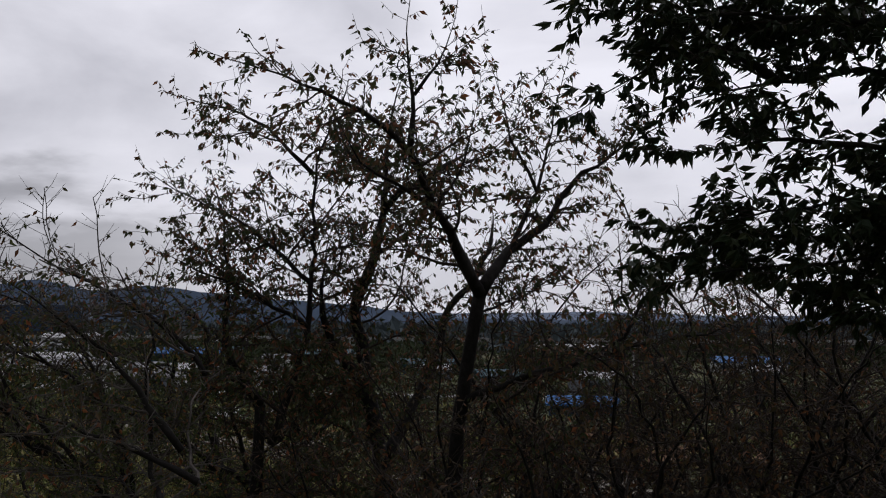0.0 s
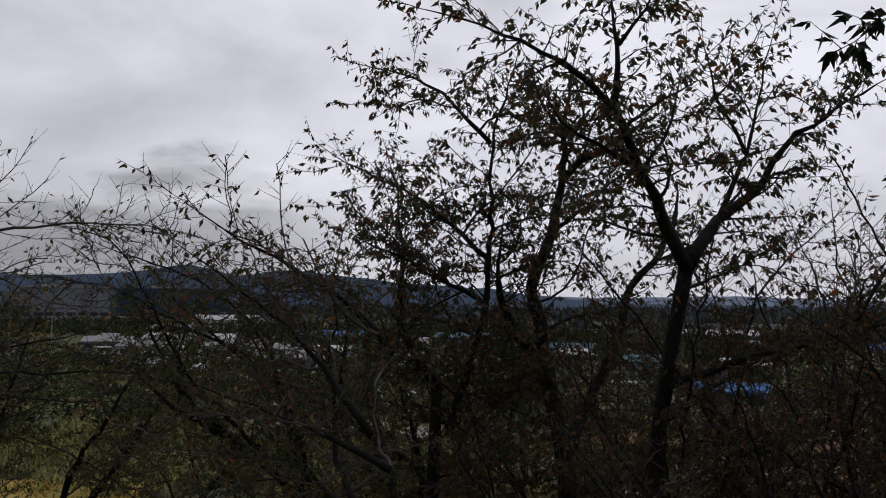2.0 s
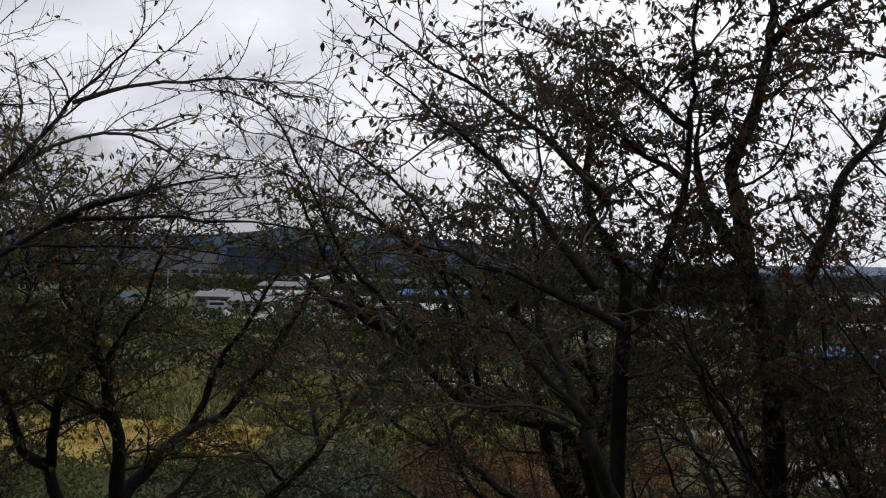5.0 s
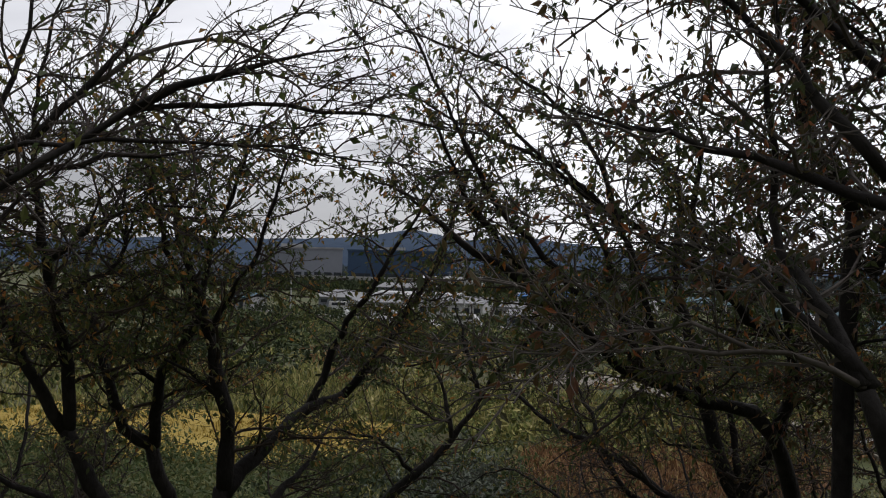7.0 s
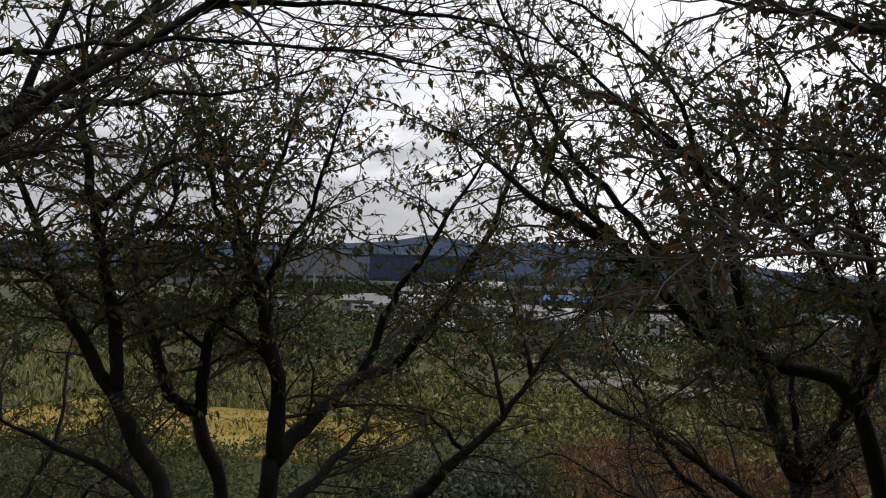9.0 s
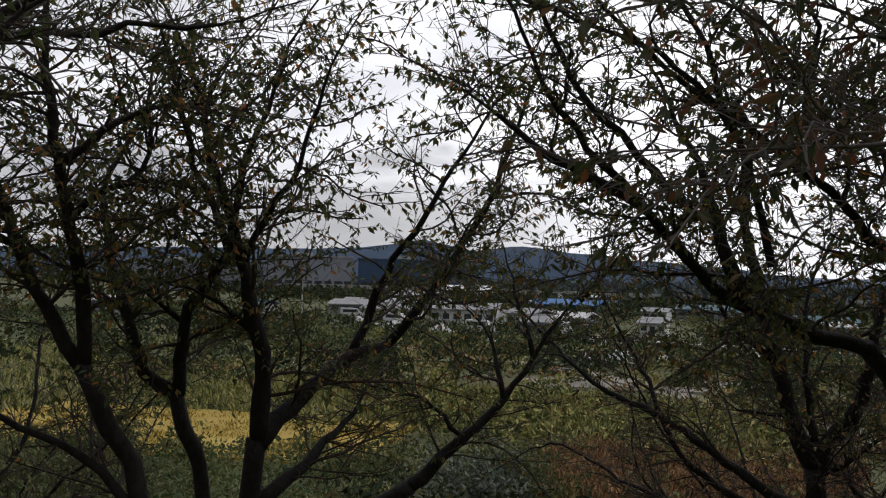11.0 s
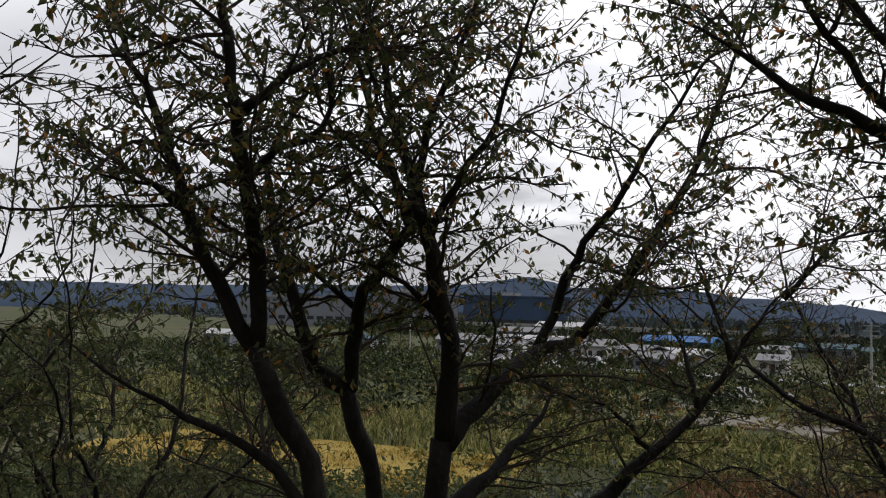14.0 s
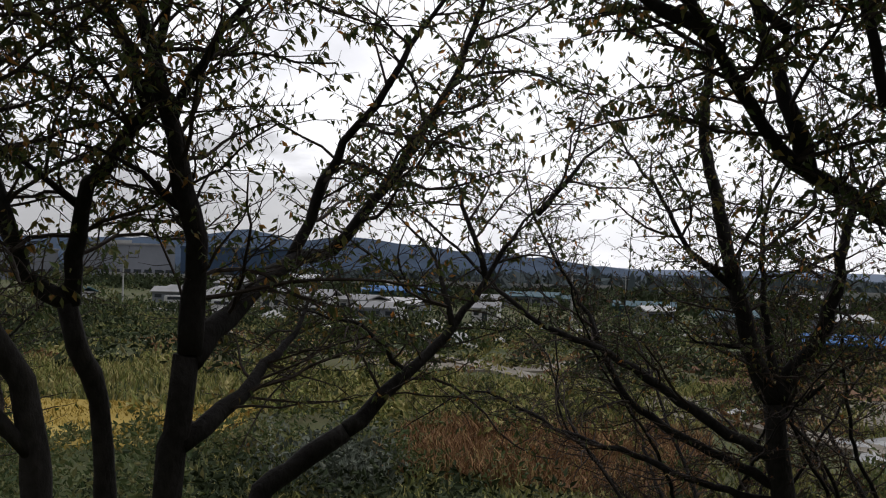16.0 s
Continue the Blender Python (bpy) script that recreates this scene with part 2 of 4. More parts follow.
def finish_tree(t, name="cherry_tree", label="", category="tree", seed=1, leaf_mat=None, leaf_size=0.07, leaves=1.0, spread=1.15, gap=0.26,
                pale=False, width=0.42, droop=0.7, twig=1.0, bough=1.5, bough_gap=0.55, shoots=4, group="cherry trees on the slope"):
    """Turns the trunk and limbs of t into a tree with side branches, twigs and leaves."""
    rng = random.Random(seed)
    root = thing(name, *t["base"], label, category, group)
    base = t["base"]
    for line, r0, r1, _ in t["trunk"]:
        v, f = [], []
        pts = smooth_line(line, 0.18)
        add_tube(v, f, pts, r0 * 1.15, r1, 10, rng, 0.16)
        part("trunk", mesh_of("trunk", v, f, BARK, True), BARK, root)
        if r1 > 0.04:
            for _ in range(shoots):
                i = rng.randrange(len(pts) // 2, len(pts) - 1)
                a = rng.uniform(0, 6.283)
                p, runs = pts[i].copy(), [pts[i].copy()]
                c = rng.uniform(0.1, 0.6)
                for k in range(4):
                    a += rng.uniform(-0.35, 0.35)
                    p = p + Vector((math.cos(a), math.sin(a), c + 0.12 * k)) * 0.3
                    runs.append(p.copy())
                if path_distance(base + p) > 1.9:
                    t["limb"].append((runs, 0.014, 0.006, 1.0))
    tv, tf, lv, lf = [], [], [], []

    def wander(p, d, length, steps, lift, bend):
        out = [p.copy()]
        for _ in range(steps):
            d = (d + Vector((rng.uniform(-bend, bend), rng.uniform(-bend, bend), rng.uniform(-bend, bend) + lift))).normalized()
            p = p + d * (length / steps)
            out.append(p.copy())
        return out

    def leaf_at(p, along):
        out = Vector((rng.gauss(0, 1), rng.gauss(0, 1), rng.gauss(0, 0.5)))
        d = (along * 0.45 + out * 0.42 + Vector((0, 0, -droop))).normalized()
        side = d.cross(Vector((rng.gauss(0, 1), rng.gauss(0, 1), rng.gauss(0, 1)))).normalized()
        add_leaf(lv, lf, p, d, side, leaf_size * rng.uniform(0.55, 1.3), width * rng.uniform(0.8, 1.2))

    def twigs_on(line, r, density, reach, thin):
        length = sum((b - a).length for a, b in zip(line, line[1:]))
        count = int(length * density)
        for k in range(count):
            u = (k + rng.random()) / max(1, count)
            u = 0.15 + 0.85 * u
            i = min(len(line) - 2, int(u * (len(line) - 1)))
            p = line[i].lerp(line[i + 1], u * (len(line) - 1) - i)
            ax = (line[i + 1] - line[i]).normalized()
            out = ax.cross(Vector((rng.gauss(0, 0.55), rng.gauss(0, 0.55), rng.choice((-1, 1))))).normalized()
            d = (ax * rng.uniform(0.5, 1.1) + out + Vector((0, 0, 0.2))).normalized()
            ln = reach * rng.uniform(0.4, 1.25)
            tw = wander(p, d, ln, 2, 0.07, 0.3)
            if path_distance(base + tw[-1]) < 1.3:
                continue
            add_tube(tv, tf, tw, r, r * 0.45, 3)
            # leaves hang along the outer part of the twig
            if rng.random() < 0.3 + 0.4 * leaves * thin:
                for _ in range(int(2.1 * leaves * thin * rng.uniform(0.5, 1.5) + rng.random())):
                    u = rng.uniform(0.35, 2.0)
                    leaf_at(tw[0].lerp(tw[1], u) if u < 1 else tw[1].lerp(tw[2], u - 1), d)

    for line, r0, r1, thin in t["limb"]:
        v, f = [], []
        pts = smooth_line(line, 0.14)
        pts = [p if i in (0, len(pts) - 1) else p + Vector((rng.gauss(0, 1), rng.gauss(0, 1), rng.gauss(0, 1))) * 0.012 for i, p in enumerate(pts)]
        for stem, _, top, _ in t["trunk"]:
            if (line[0] - stem[-1]).length < 0.15 and r0 > 0.5 * top:
                r0 = top * 0.97
        if r1 <= 0.021:
            r1 *= 0.5
        add_tube(v, f, pts, r0, r1, 9 if r0 > 0.04 else 6, rng, 0.2, 1.15)
        part("limb", mesh_of("limb", v, f, BARK if not pale or r0 > 0.02 else PALE_TWIG, True), BARK, root)
        total = sum((b - a).length for a, b in zip(pts, pts[1:]))

        def side_branches(pts, total, gap, first, r0, r1, reach):
            count = int(total / gap)
            for k in range(count):
                u = first + (1 - first) * (k + rng.random()) / max(1, count)
                i = min(len(pts) - 2, int(u * (len(pts) - 1)))
                p = pts[i]
                ax = (pts[i + 1] - pts[i]).normalized()
                out = ax.cross(Vector((rng.gauss(0, 0.5), rng.gauss(0, 0.5), rng.gauss(0, 1)))).normalized()
                d = ax * rng.uniform(0.35, 0.9) + out * 0.9
                d.z = d.z * 0.5 + rng.uniform(-0.05, 0.3)
                d.normalize()
                ln = reach * rng.uniform(0.3, 1.05) * (1.1 - 0.5 * u)
                if path_distance(base + p + d * ln) < 1.5:
                    continue
                r = max(0.004, min(0.012, (r0 + (r1 - r0) * u) * 0.4))
                br = wander(p, d, ln, 5, 0.01, 0.3)
                add_tube(tv, tf, br, r, 0.0035, 4)
                twigs_on(br, 0.003, 10.0 * twig, 0.24, thin)

        side_branches(pts, total, gap * 1.7, 0.14, r0, r1, spread * 0.9)
        if thin < 1:
            total *= 0.5
        # longer boughs that reach out level and fill the crown between the limbs
        for k in range(int(total / bough_gap + rng.random())):
            u = 0.08 + 0.85 * rng.random()
            i = min(len(pts) - 2, int(u * (len(pts) - 1)))
            ax = (pts[i + 1] - pts[i]).normalized()
            out = ax.cross(Vector((rng.gauss(0, 0.5), rng.gauss(0, 0.5), rng.choice((-1, 1))))).normalized()
            d = ax * rng.uniform(0.2, 0.8) + out
            d.z = d.z * 0.55 + rng.uniform(-0.12, 0.25)
            d.normalize()
            ln = bough * rng.uniform(0.6, 1.2) * (1.15 - 0.65 * u)
            if path_distance(base + pts[i] + d * ln) < 1.7 or path_distance(base + pts[i]) < 1.7:
                continue
            bl = wander(pts[i], d, ln, 9, 0.01, 0.3)
            rb = min(0.016, (r0 + (r1 - r0) * u) * 0.55)
            add_tube(tv, tf, bl, rb, 0.005, 5)
            side_branches(bl, ln, gap * 1.7, 0.12, rb, 0.005, spread * 0.62)
            twigs_on(bl, 0.003, 6.0 * twig, 0.27, thin)
        twigs_on(pts, 0.0035, 4.0 * twig, 0.34, thin)
        if r1 < 0.035:
            tip = wander(pts[-1], (pts[-1] - pts[-2]).normalized(), 0.4, 4, 0.03, 0.15)
            add_tube(tv, tf, tip, r1, 0.003, 4)
            twigs_on(tip, 0.003, 12 * twig, 0.22, thin)
    part("twig_tangle", mesh_of("twig_tangle", tv, tf, PALE_TWIG if pale else TWIG), TWIG, root, "fine bare twigs", "stuff")
    if lf:
        part("crown", mesh_of("crown", lv, lf, leaf_mat or CHERRY_LEAF), CHERRY_LEAF, root, "drooping autumn leaves", "stuff")
    return root


def grow_limbs(t, height, count, reach, rng, r=0.035, stem=0.3):
    """A natural frame of limbs for a tree that is only seen among others."""
    trunk(t, (0, 0, 0), r * 1.7, r * 1.2, (rng.uniform(0, 360), 84, height * stem * 0.5), (rng.uniform(0, 360), 80, height * stem * 0.5))
    line = t["trunk"][-1][0]
    for k in range(count):
        a = 360 * k / count + rng.uniform(-25, 25)
        s = line[-1].lerp(line[-2], rng.uniform(0, 0.9))
        left = height - s.z
        runs, c = [], rng.uniform(35, 60)
        for i in range(5):
            runs.append((a + rng.uniform(-30, 30), min(85, c + i * rng.uniform(-4, 10)), reach * rng.uniform(0.14, 0.26) + left * rng.uniform(0.04, 0.1)))
        limb(t, tuple(s), r, 0.012, *runs)

# ---- trees on the slope ----
TREE_SPOTS = [
    (2.2, 10.4, 7.2, 9, 2.4, RUSSET_LEAF, 1.1), (3.9, 11.0, 7.4, 9, 2.4, RUSSET_LEAF, 1.1), (5.6, 10.6, 7.2, 9, 2.4, RUSSET_LEAF, 1.1),
    (0.6, 12.6, 8.5, 9, 2.6, RUSSET_LEAF, 1.1), (7.0, 9.0, 6.9, 9, 2.4, RUSSET_LEAF, 1.1), (3.0, 13.4, 8.8, 9, 2.6, RUSSET_LEAF, 1.1),
    (1.0, 8.4, 5.1, 9, 1.8, RUSSET_LEAF, 1.1), (4.6, 8.2, 5.4, 9, 2.0, RUSSET_LEAF, 1.1), (5.4, 13.2, 8.8, 9, 2.6, RUSSET_LEAF, 1.1), (2.9, 8.9, 5.6, 9, 1.9, RUSSET_LEAF, 1.1),
    (7.6, 11.8, 8.1, 9, 2.5, RUSSET_LEAF, 1.1), (1.6, 15.4, 7.6, 7, 2.6, RUSSET_LEAF, 1.1),
    (-0.9, 14.6, 10.7, 9, 2.2, RUSSET_LEAF, 0.9), (0.2, 10.8, 8.1, 9, 2.2, RUSSET_LEAF, 0.9), (3.4, 9.6, 7.7, 9, 2.2, RUSSET_LEAF, 1.1),
    (-4.3, 17.4, 8.4, 9, 2.4, RUSSET_LEAF, 1.1), (-2.2, 17.2, 9.0, 9, 2.4, RUSSET_LEAF, 1.1), (1.9, 9.2, 5.9, 9, 2.2, RUSSET_LEAF, 1.1)]
SHRUB_SPOTS = [
    (-11.4, 10.4, 8.6, 9, 2.2, SHRUB_LEAF, 1.5), (-12.8, 9.0, 9.0, 9, 2.2, SHRUB_LEAF, 1.5), (-14.2, 12.6, 9.2, 9, 2.2, SHRUB_LEAF, 1.3)]

t = begin_tree(0.25, 8.99, "A")
trunk(t, (0.00, 0.00, 0.00), 0.075, 0.06, (151, 89, 3.33), (151, 79, 0.93), (134, 76, 0.92))
limb(t, (0.28, -0.38, 5.14), 0.055, 0.009, (-148, 49, 0.44), (-159, 35, 0.58), (-145, 55, 0.54), (-146, 22, 0.59), (-135, 13, 0.5), (-110, 17, 0.46))
limb(t, (-0.22, -1.32, 6.25), 0.03, 0.012, (127, 84, 0.43), (-127, 82, 0.5))
limb(t, (0.28, -0.38, 5.14), 0.045, 0.015, (38, 44, 0.53), (44, 33, 0.52), (54, 50, 0.52), (73, 36, 0.5), (87, 33, 0.46))
limb(t, (0.52, -0.08, 5.51), 0.03, 0.012, (42, 58, 0.71), (31, 66, 0.5), (103, 77, 0.5))
limb(t, (0.13, -0.22, 4.20), 0.04, 0.014, (99, 22, 0.48), (105, 17, 0.63), (120, 28, 0.42), (92, 60, 0.38), (93, 63, 0.32))
limb(t, (1.20, -0.44, 4.58), 0.022, 0.01, (108, 16, 0.55), (110, 9, 0.47), (86, 21, 0.39))
limb(t, (-0.18, -1.35, 6.68), 0.018, 0.008, (90, 55, 0.33), (49, 65, 0.33))
limb(t, (0.77, 0.21, 6.11), 0.02, 0.008, (-104, 63, 0.53), (-112, 75, 0.55))
limb(t, (-0.04, -1.07, 5.81), 0.018, 0.008, (48, 54, 0.49), (25, 67, 0.5))
limb(t, (-0.04, -1.07, 5.81), 0.022, 0.01, (-130, 22, 0.41), (-136, 24, 0.36), (-103, 59, 0.25))
finish_tree(t, label="tall cherry tree with thinning russet and green leaves", seed=11, leaves=2.3, twig=1.2, leaf_size=0.07, gap=0.085, bough_gap=0.42, bough=0.9, spread=0.8, leaf_mat=MIXED_LEAF)

t = begin_tree(-0.61, 10.99, "B")
trunk(t, (0.00, 0.00, 0.00), 0.12, 0.085, (-76, 89, 3.48), (-76, 83, 0.99), (-55, 72, 0.7))
limb(t, (-0.34, 0.17, 5.12), 0.08, 0.03, (-45, 79, 0.47), (-115, 75, 0.36), (81, 69, 0.62), (88, 79, 0.59), (77, 40, 0.45), (76, 33, 0.54))
limb(t, (-0.15, 0.23, 7.08), 0.05, 0.02, (127, 87, 0.63), (94, 82, 0.64))
limb(t, (-0.34, 0.17, 5.06), 0.06, 0.02, (-134, 48, 0.69), (-148, 68, 0.47), (99, 84, 0.5))
limb(t, (-0.08, 0.07, 4.24), 0.08, 0.03, (24, 46, 0.89), (45, 59, 0.69), (46, 72, 0.51), (59, 45, 0.44), (59, 64, 0.63))
limb(t, (-0.26, 0.22, 6.56), 0.03, 0.012, (115, 25, 0.35), (77, 46, 0.32))
finish_tree(t, label="cherry tree with a twin-stemmed dark trunk", seed=12, leaves=2.5, leaf_size=0.07, gap=0.085, bough=1.4, bough_gap=0.42, twig=1.25, leaf_mat=MIXED_LEAF)

t = begin_tree(-1.95, 10.25, "C")
trunk(t, (0.00, 0.00, 0.00), 0.085, 0.055, (136, 90, 3.45), (136, 87, 0.74), (136, 87, 0.74))
limb(t, (0.06, -0.07, 4.93), 0.045, 0.016, (-133, 52, 0.4), (-111, 67, 0.34), (-164, 87, 1.05), (-121, 80, 0.42))
limb(t, (0.16, -0.02, 4.51), 0.045, 0.016, (82, 71, 0.79), (85, 76, 0.55), (124, 87, 0.85), (160, 87, 0.69), (84, 74, 0.83))
limb(t, (0.55, 0.03, 5.73), 0.03, 0.012, (-130, 30, 0.59), (-132, 21, 0.5), (-120, 24, 0.46))
limb(t, (0.57, 0.02, 6.21), 0.03, 0.012, (-84, 41, 0.67), (-75, 33, 0.44), (-92, 27, 0.91))
limb(t, (0.59, -0.03, 7.37), 0.03, 0.012, (-136, 37, 0.52), (-132, 28, 0.54), (-121, 7, 0.37))
finish_tree(t, label="cherry tree with slim upright dark stems", seed=13, leaves=2.5, leaf_size=0.07, gap=0.085, bough=1.4, bough_gap=0.42, twig=1.25, leaf_mat=MIXED_LEAF)

t = begin_tree(-7.87, 5.99, "N")
trunk(t, (0.00, 0.00, 0.00), 0.09, 0.05, (52, 88, 2.84), (52, 72, 0.96), (43, 55, 0.77))
limb(t, (0.63, 0.58, 4.38), 0.045, 0.009, (25, 23, 0.78), (57, 39, 0.61), (51, 44, 0.44), (56, 51, 0.68), (69, 46, 0.47), (69, 46, 0.44))
limb(t, (1.93, 1.93, 5.90), 0.02, 0.006, (58, 19, 0.57), (59, 6, 0.62), (46, 2, 0.52), (69, 20, 0.45))
limb(t, (1.50, 1.66, 5.30), 0.02, 0.006, (53, 36, 0.45), (38, 19, 0.41), (39, -9, 0.42), (52, -27, 0.42), (59, -4, 0.62))
limb(t, (0.94, 1.24, 4.68), 0.03, 0.008, (51, 70, 0.84), (73, 76, 0.68), (70, 54, 0.44))
limb(t, (0.94, 1.24, 4.68), 0.03, 0.008, (33, 13, 0.7), (41, 10, 0.66), (49, 20, 0.63))
finish_tree(t, label="half-bare cherry tree with long arching branches", seed=15, leaves=0.35, bough=1.1, twig=1.25, gap=0.12, pale=True)

t = begin_tree(-7.27, 3.90, "P")
trunk(t, (0.00, 0.00, 0.00), 0.07, 0.045, (26, 86, 1.89), (26, 51, 0.51), (28, 25, 0.58))
limb(t, (0.44, 0.87, 2.53), 0.045, 0.011, (54, 17, 0.73), (53, 17, 0.64), (48, 36, 0.48), (33, 47, 0.29), (63, 36, 0.28), (45, 40, 0.42), (63, 28, 0.26), (52, 7, 0.59), (44, -2, 0.64), (28, -3, 0.36))
limb(t, (1.45, 1.63, 2.91), 0.022, 0.005, (40, 69, 0.65), (32, 45, 0.27), (62, 13, 0.23), (44, 11, 0.33), (62, 4, 0.35), (48, 1, 0.42), (47, 0, 0.39), (48, -4, 0.41), (44, -4, 0.33))
limb(t, (1.79, 1.92, 3.19), 0.02, 0.006, (9, 28, 0.42), (2, 39, 0.29), (38, 47, 0.35), (34, 58, 0.37))
limb(t, (2.53, 2.52, 3.98), 0.025, 0.008, (63, 28, 0.26), (62, 16, 0.46), (62, 12, 0.38))
finish_tree(t, label="cherry tree with bare boughs overhanging the walk", seed=16, leaves=0.4, bough=0.8, twig=1.3, gap=0.12)

t = begin_tree(-1.41, 7.61, "Q")
trunk(t, (0.00, 0.00, 0.00), 0.07, 0.036, (-153, 88, 2.19), (-153, 67, 0.49), (-121, 68, 0.36))
limb(t, (-0.24, -0.31, 2.98), 0.016, 0.004, (-118, 22, 0.31), (-117, 3, 0.31), (-117, -1, 0.36), (-117, -4, 0.32), (-98, -2, 0.3))
limb(t, (-0.61, -0.50, 3.11), 0.011, 0.004, (-93, 20, 0.26), (-97, -8, 0.3), (-98, -12, 0.32))
limb(t, (-0.20, -0.29, 2.98), 0.022, 0.006, (-80, 42, 0.43), (-73, 40, 0.36), (-99, 13, 0.32), (-92, -6, 0.24))
limb(t, (-0.24, -0.31, 2.98), 0.032, 0.014, (-42, 48, 0.45), (-52, 42, 0.29), (-32, 61, 0.2), (-154, 88, 0.32), (159, 89, 0.37), (-6, 82, 0.66))
limb(t, (-0.21, 0.13, 4.31), 0.03, 0.008, (-67, 46, 0.22), (-108, 44, 0.33), (-134, 30, 0.5), (-119, 28, 0.52), (-125, 34, 0.39))
limb(t, (-0.15, -0.50, 3.79), 0.03, 0.01, (-90, 53, 0.42), (-97, 47, 0.52), (-113, 41, 0.43), (-112, 34, 0.39))
limb(t, (0.03, -0.64, 3.59), 0.03, 0.01, (-88, 25, 0.54), (-88, 17, 0.51), (-90, 17, 0.55))
finish_tree(t, label="low cherry tree with weathered pale side branches", seed=17, leaves=1.1, bough_gap=0.45, gap=0.09, twig=1.3, pale=True, leaf_mat=MIXED_LEAF, leaf_size=0.06)

t = begin_tree(-2.36, 12.28, "H")
trunk(t, (0.00, 0.00, 0.00), 0.09, 0.066, (-160, 88, 2.58), (-160, 75, 0.69), (-144, 68, 0.7), (-143, 42, 0.34))
limb(t, (-0.39, -0.65, 4.13), 0.065, 0.02, (-131, 12, 0.46), (-135, 20, 0.38), (-134, 18, 0.41), (-136, 40, 0.46), (-150, 39, 0.52), (-140, 39, 0.37), (-137, 46, 0.49), (-121, 60, 0.41), (-121, 65, 0.44))
limb(t, (-1.71, -2.07, 5.11), 0.05, 0.015, (-105, 26, 0.46), (-102, 31, 0.4), (-98, 44, 0.38), (-101, 29, 0.37))
limb(t, (-1.19, -1.43, 4.45), 0.06, 0.02, (-79, 72, 0.45), (-74, 74, 0.46), (-93, 65, 0.49), (-121, 62, 0.5))
limb(t, (-0.24, -0.45, 3.90), 0.055, 0.018, (135, 72, 0.73), (-149, 30, 0.69), (-143, 36, 0.62), (-136, 29, 0.77), (-132, 30, 0.51), (-133, 40, 0.56), (-120, 44, 0.49))
limb(t, (-0.70, -1.53, 5.30), 0.04, 0.015, (-132, 84, 0.5), (73, 82, 0.54), (-120, 55, 0.45))
limb(t, (-0.08, -0.61, 4.64), 0.04, 0.015, (-124, 75, 0.73), (-77, 73, 0.47), (13, 81, 0.7))
bare_limb(t, (-0.86, -2.10, 4.69), 0.03, 0.008, (-114, 73, 0.97), (-108, 41, 0.74), (-98, 25, 0.76), (-95, 27, 0.54), (-98, 10, 0.78))
bare_limb(t, (-1.12, -2.22, 5.61), 0.025, 0.008, (-136, 68, 0.65), (-108, 44, 0.69), (-116, 24, 0.64), (-116, 19, 0.6))
bare_limb(t, (-1.33, -2.25, 5.06), 0.03, 0.008, (-117, 45, 0.93), (-131, 57, 0.51), (-132, 62, 0.6), (-128, 56, 0.56), (-115, 16, 0.68))
finish_tree(t, label="leaning cherry tree with a long curving bough", shoots=0, seed=18, leaves=1.9, gap=0.085, bough_gap=0.48, twig=1.3, leaf_size=0.064)

t = begin_tree(-7.14, 9.94, "G")
trunk(t, (0.00, 0.00, 0.00), 0.098, 0.084, (84, 90, 2.55), (84, 83, 0.41), (88, 84, 0.47))
limb(t, (0.12, 0.01, 3.43), 0.080, 0.020, (90, 85, 0.47), (179, 73, 0.38), (-113, 75, 0.58), (-162, 73, 0.46), (-111, 67, 0.35), (-114, 78, 0.43), (-128, 70, 0.5), (-100, 62, 0.45))
bare_limb(t, (0.12, 0.01, 3.39), 0.069, 0.046, (2, 29, 0.59), (0, 26, 0.69), (12, 11, 0.58))
limb(t, (0.26, 1.71, 4.09), 0.051, 0.012, (60, 52, 0.65), (53, 57, 0.49), (54, 60, 0.54), (77, 69, 0.58), (78, 73, 0.42), (64, 70, 0.5), (92, 62, 0.45))
limb(t, (0.13, 1.25, 3.99), 0.046, 0.012, (46, 65, 0.48), (77, 69, 0.49), (96, 44, 0.37), (75, 62, 0.49), (75, 54, 0.3), (87, 54, 0.5), (63, 54, 0.45))
bare_limb(t, (0.07, 0.01, 2.89), 0.069, 0.015, (17, 26, 0.4), (6, 28, 0.49), (0, 26, 0.46), (-3, 38, 0.51))
limb(t, (0.04, -0.15, 4.75), 0.034, 0.010, (100, 58, 0.45), (97, 46, 0.38), (77, 70, 0.44), (89, 70, 0.5), (65, 62, 0.45))
limb(t, (0.18, -0.10, 4.23), 0.034, 0.010, (-129, 40, 0.38), (-135, 27, 0.25), (-132, 11, 0.24))
finish_tree(t, label="forked cherry tree with dark trunk and yellowing leaves", shoots=0, seed=19, bough_gap=0.35, bough=1.6, leaves=1.7, gap=0.08, twig=1.1, leaf_size=0.064)

t = begin_tree(-7.36, 9.20, "F")
trunk(t, (0.00, 0.00, 0.00), 0.098, 0.062, (-150, 88, 2.75), (-150, 68, 0.68), (-125, 66, 0.5))
limb(t, (-0.35, -0.42, 3.83), 0.055, 0.016, (-143, 60, 0.61), (-125, 67, 0.41), (-157, 70, 0.58), (-124, 62, 0.33), (-138, 62, 0.5), (-110, 62, 0.45))
limb(t, (-0.33, -0.41, 3.83), 0.057, 0.016, (146, 77, 0.55), (163, 67, 0.59), (165, 74, 0.47), (-133, 79, 0.44), (108, 86, 0.5), (120, 70, 0.5), (96, 62, 0.45))
limb(t, (-0.13, -0.84, 5.22), 0.034, 0.010, (64, 38, 0.36), (42, 32, 0.32), (44, 9, 0.32), (47, -3, 0.41))
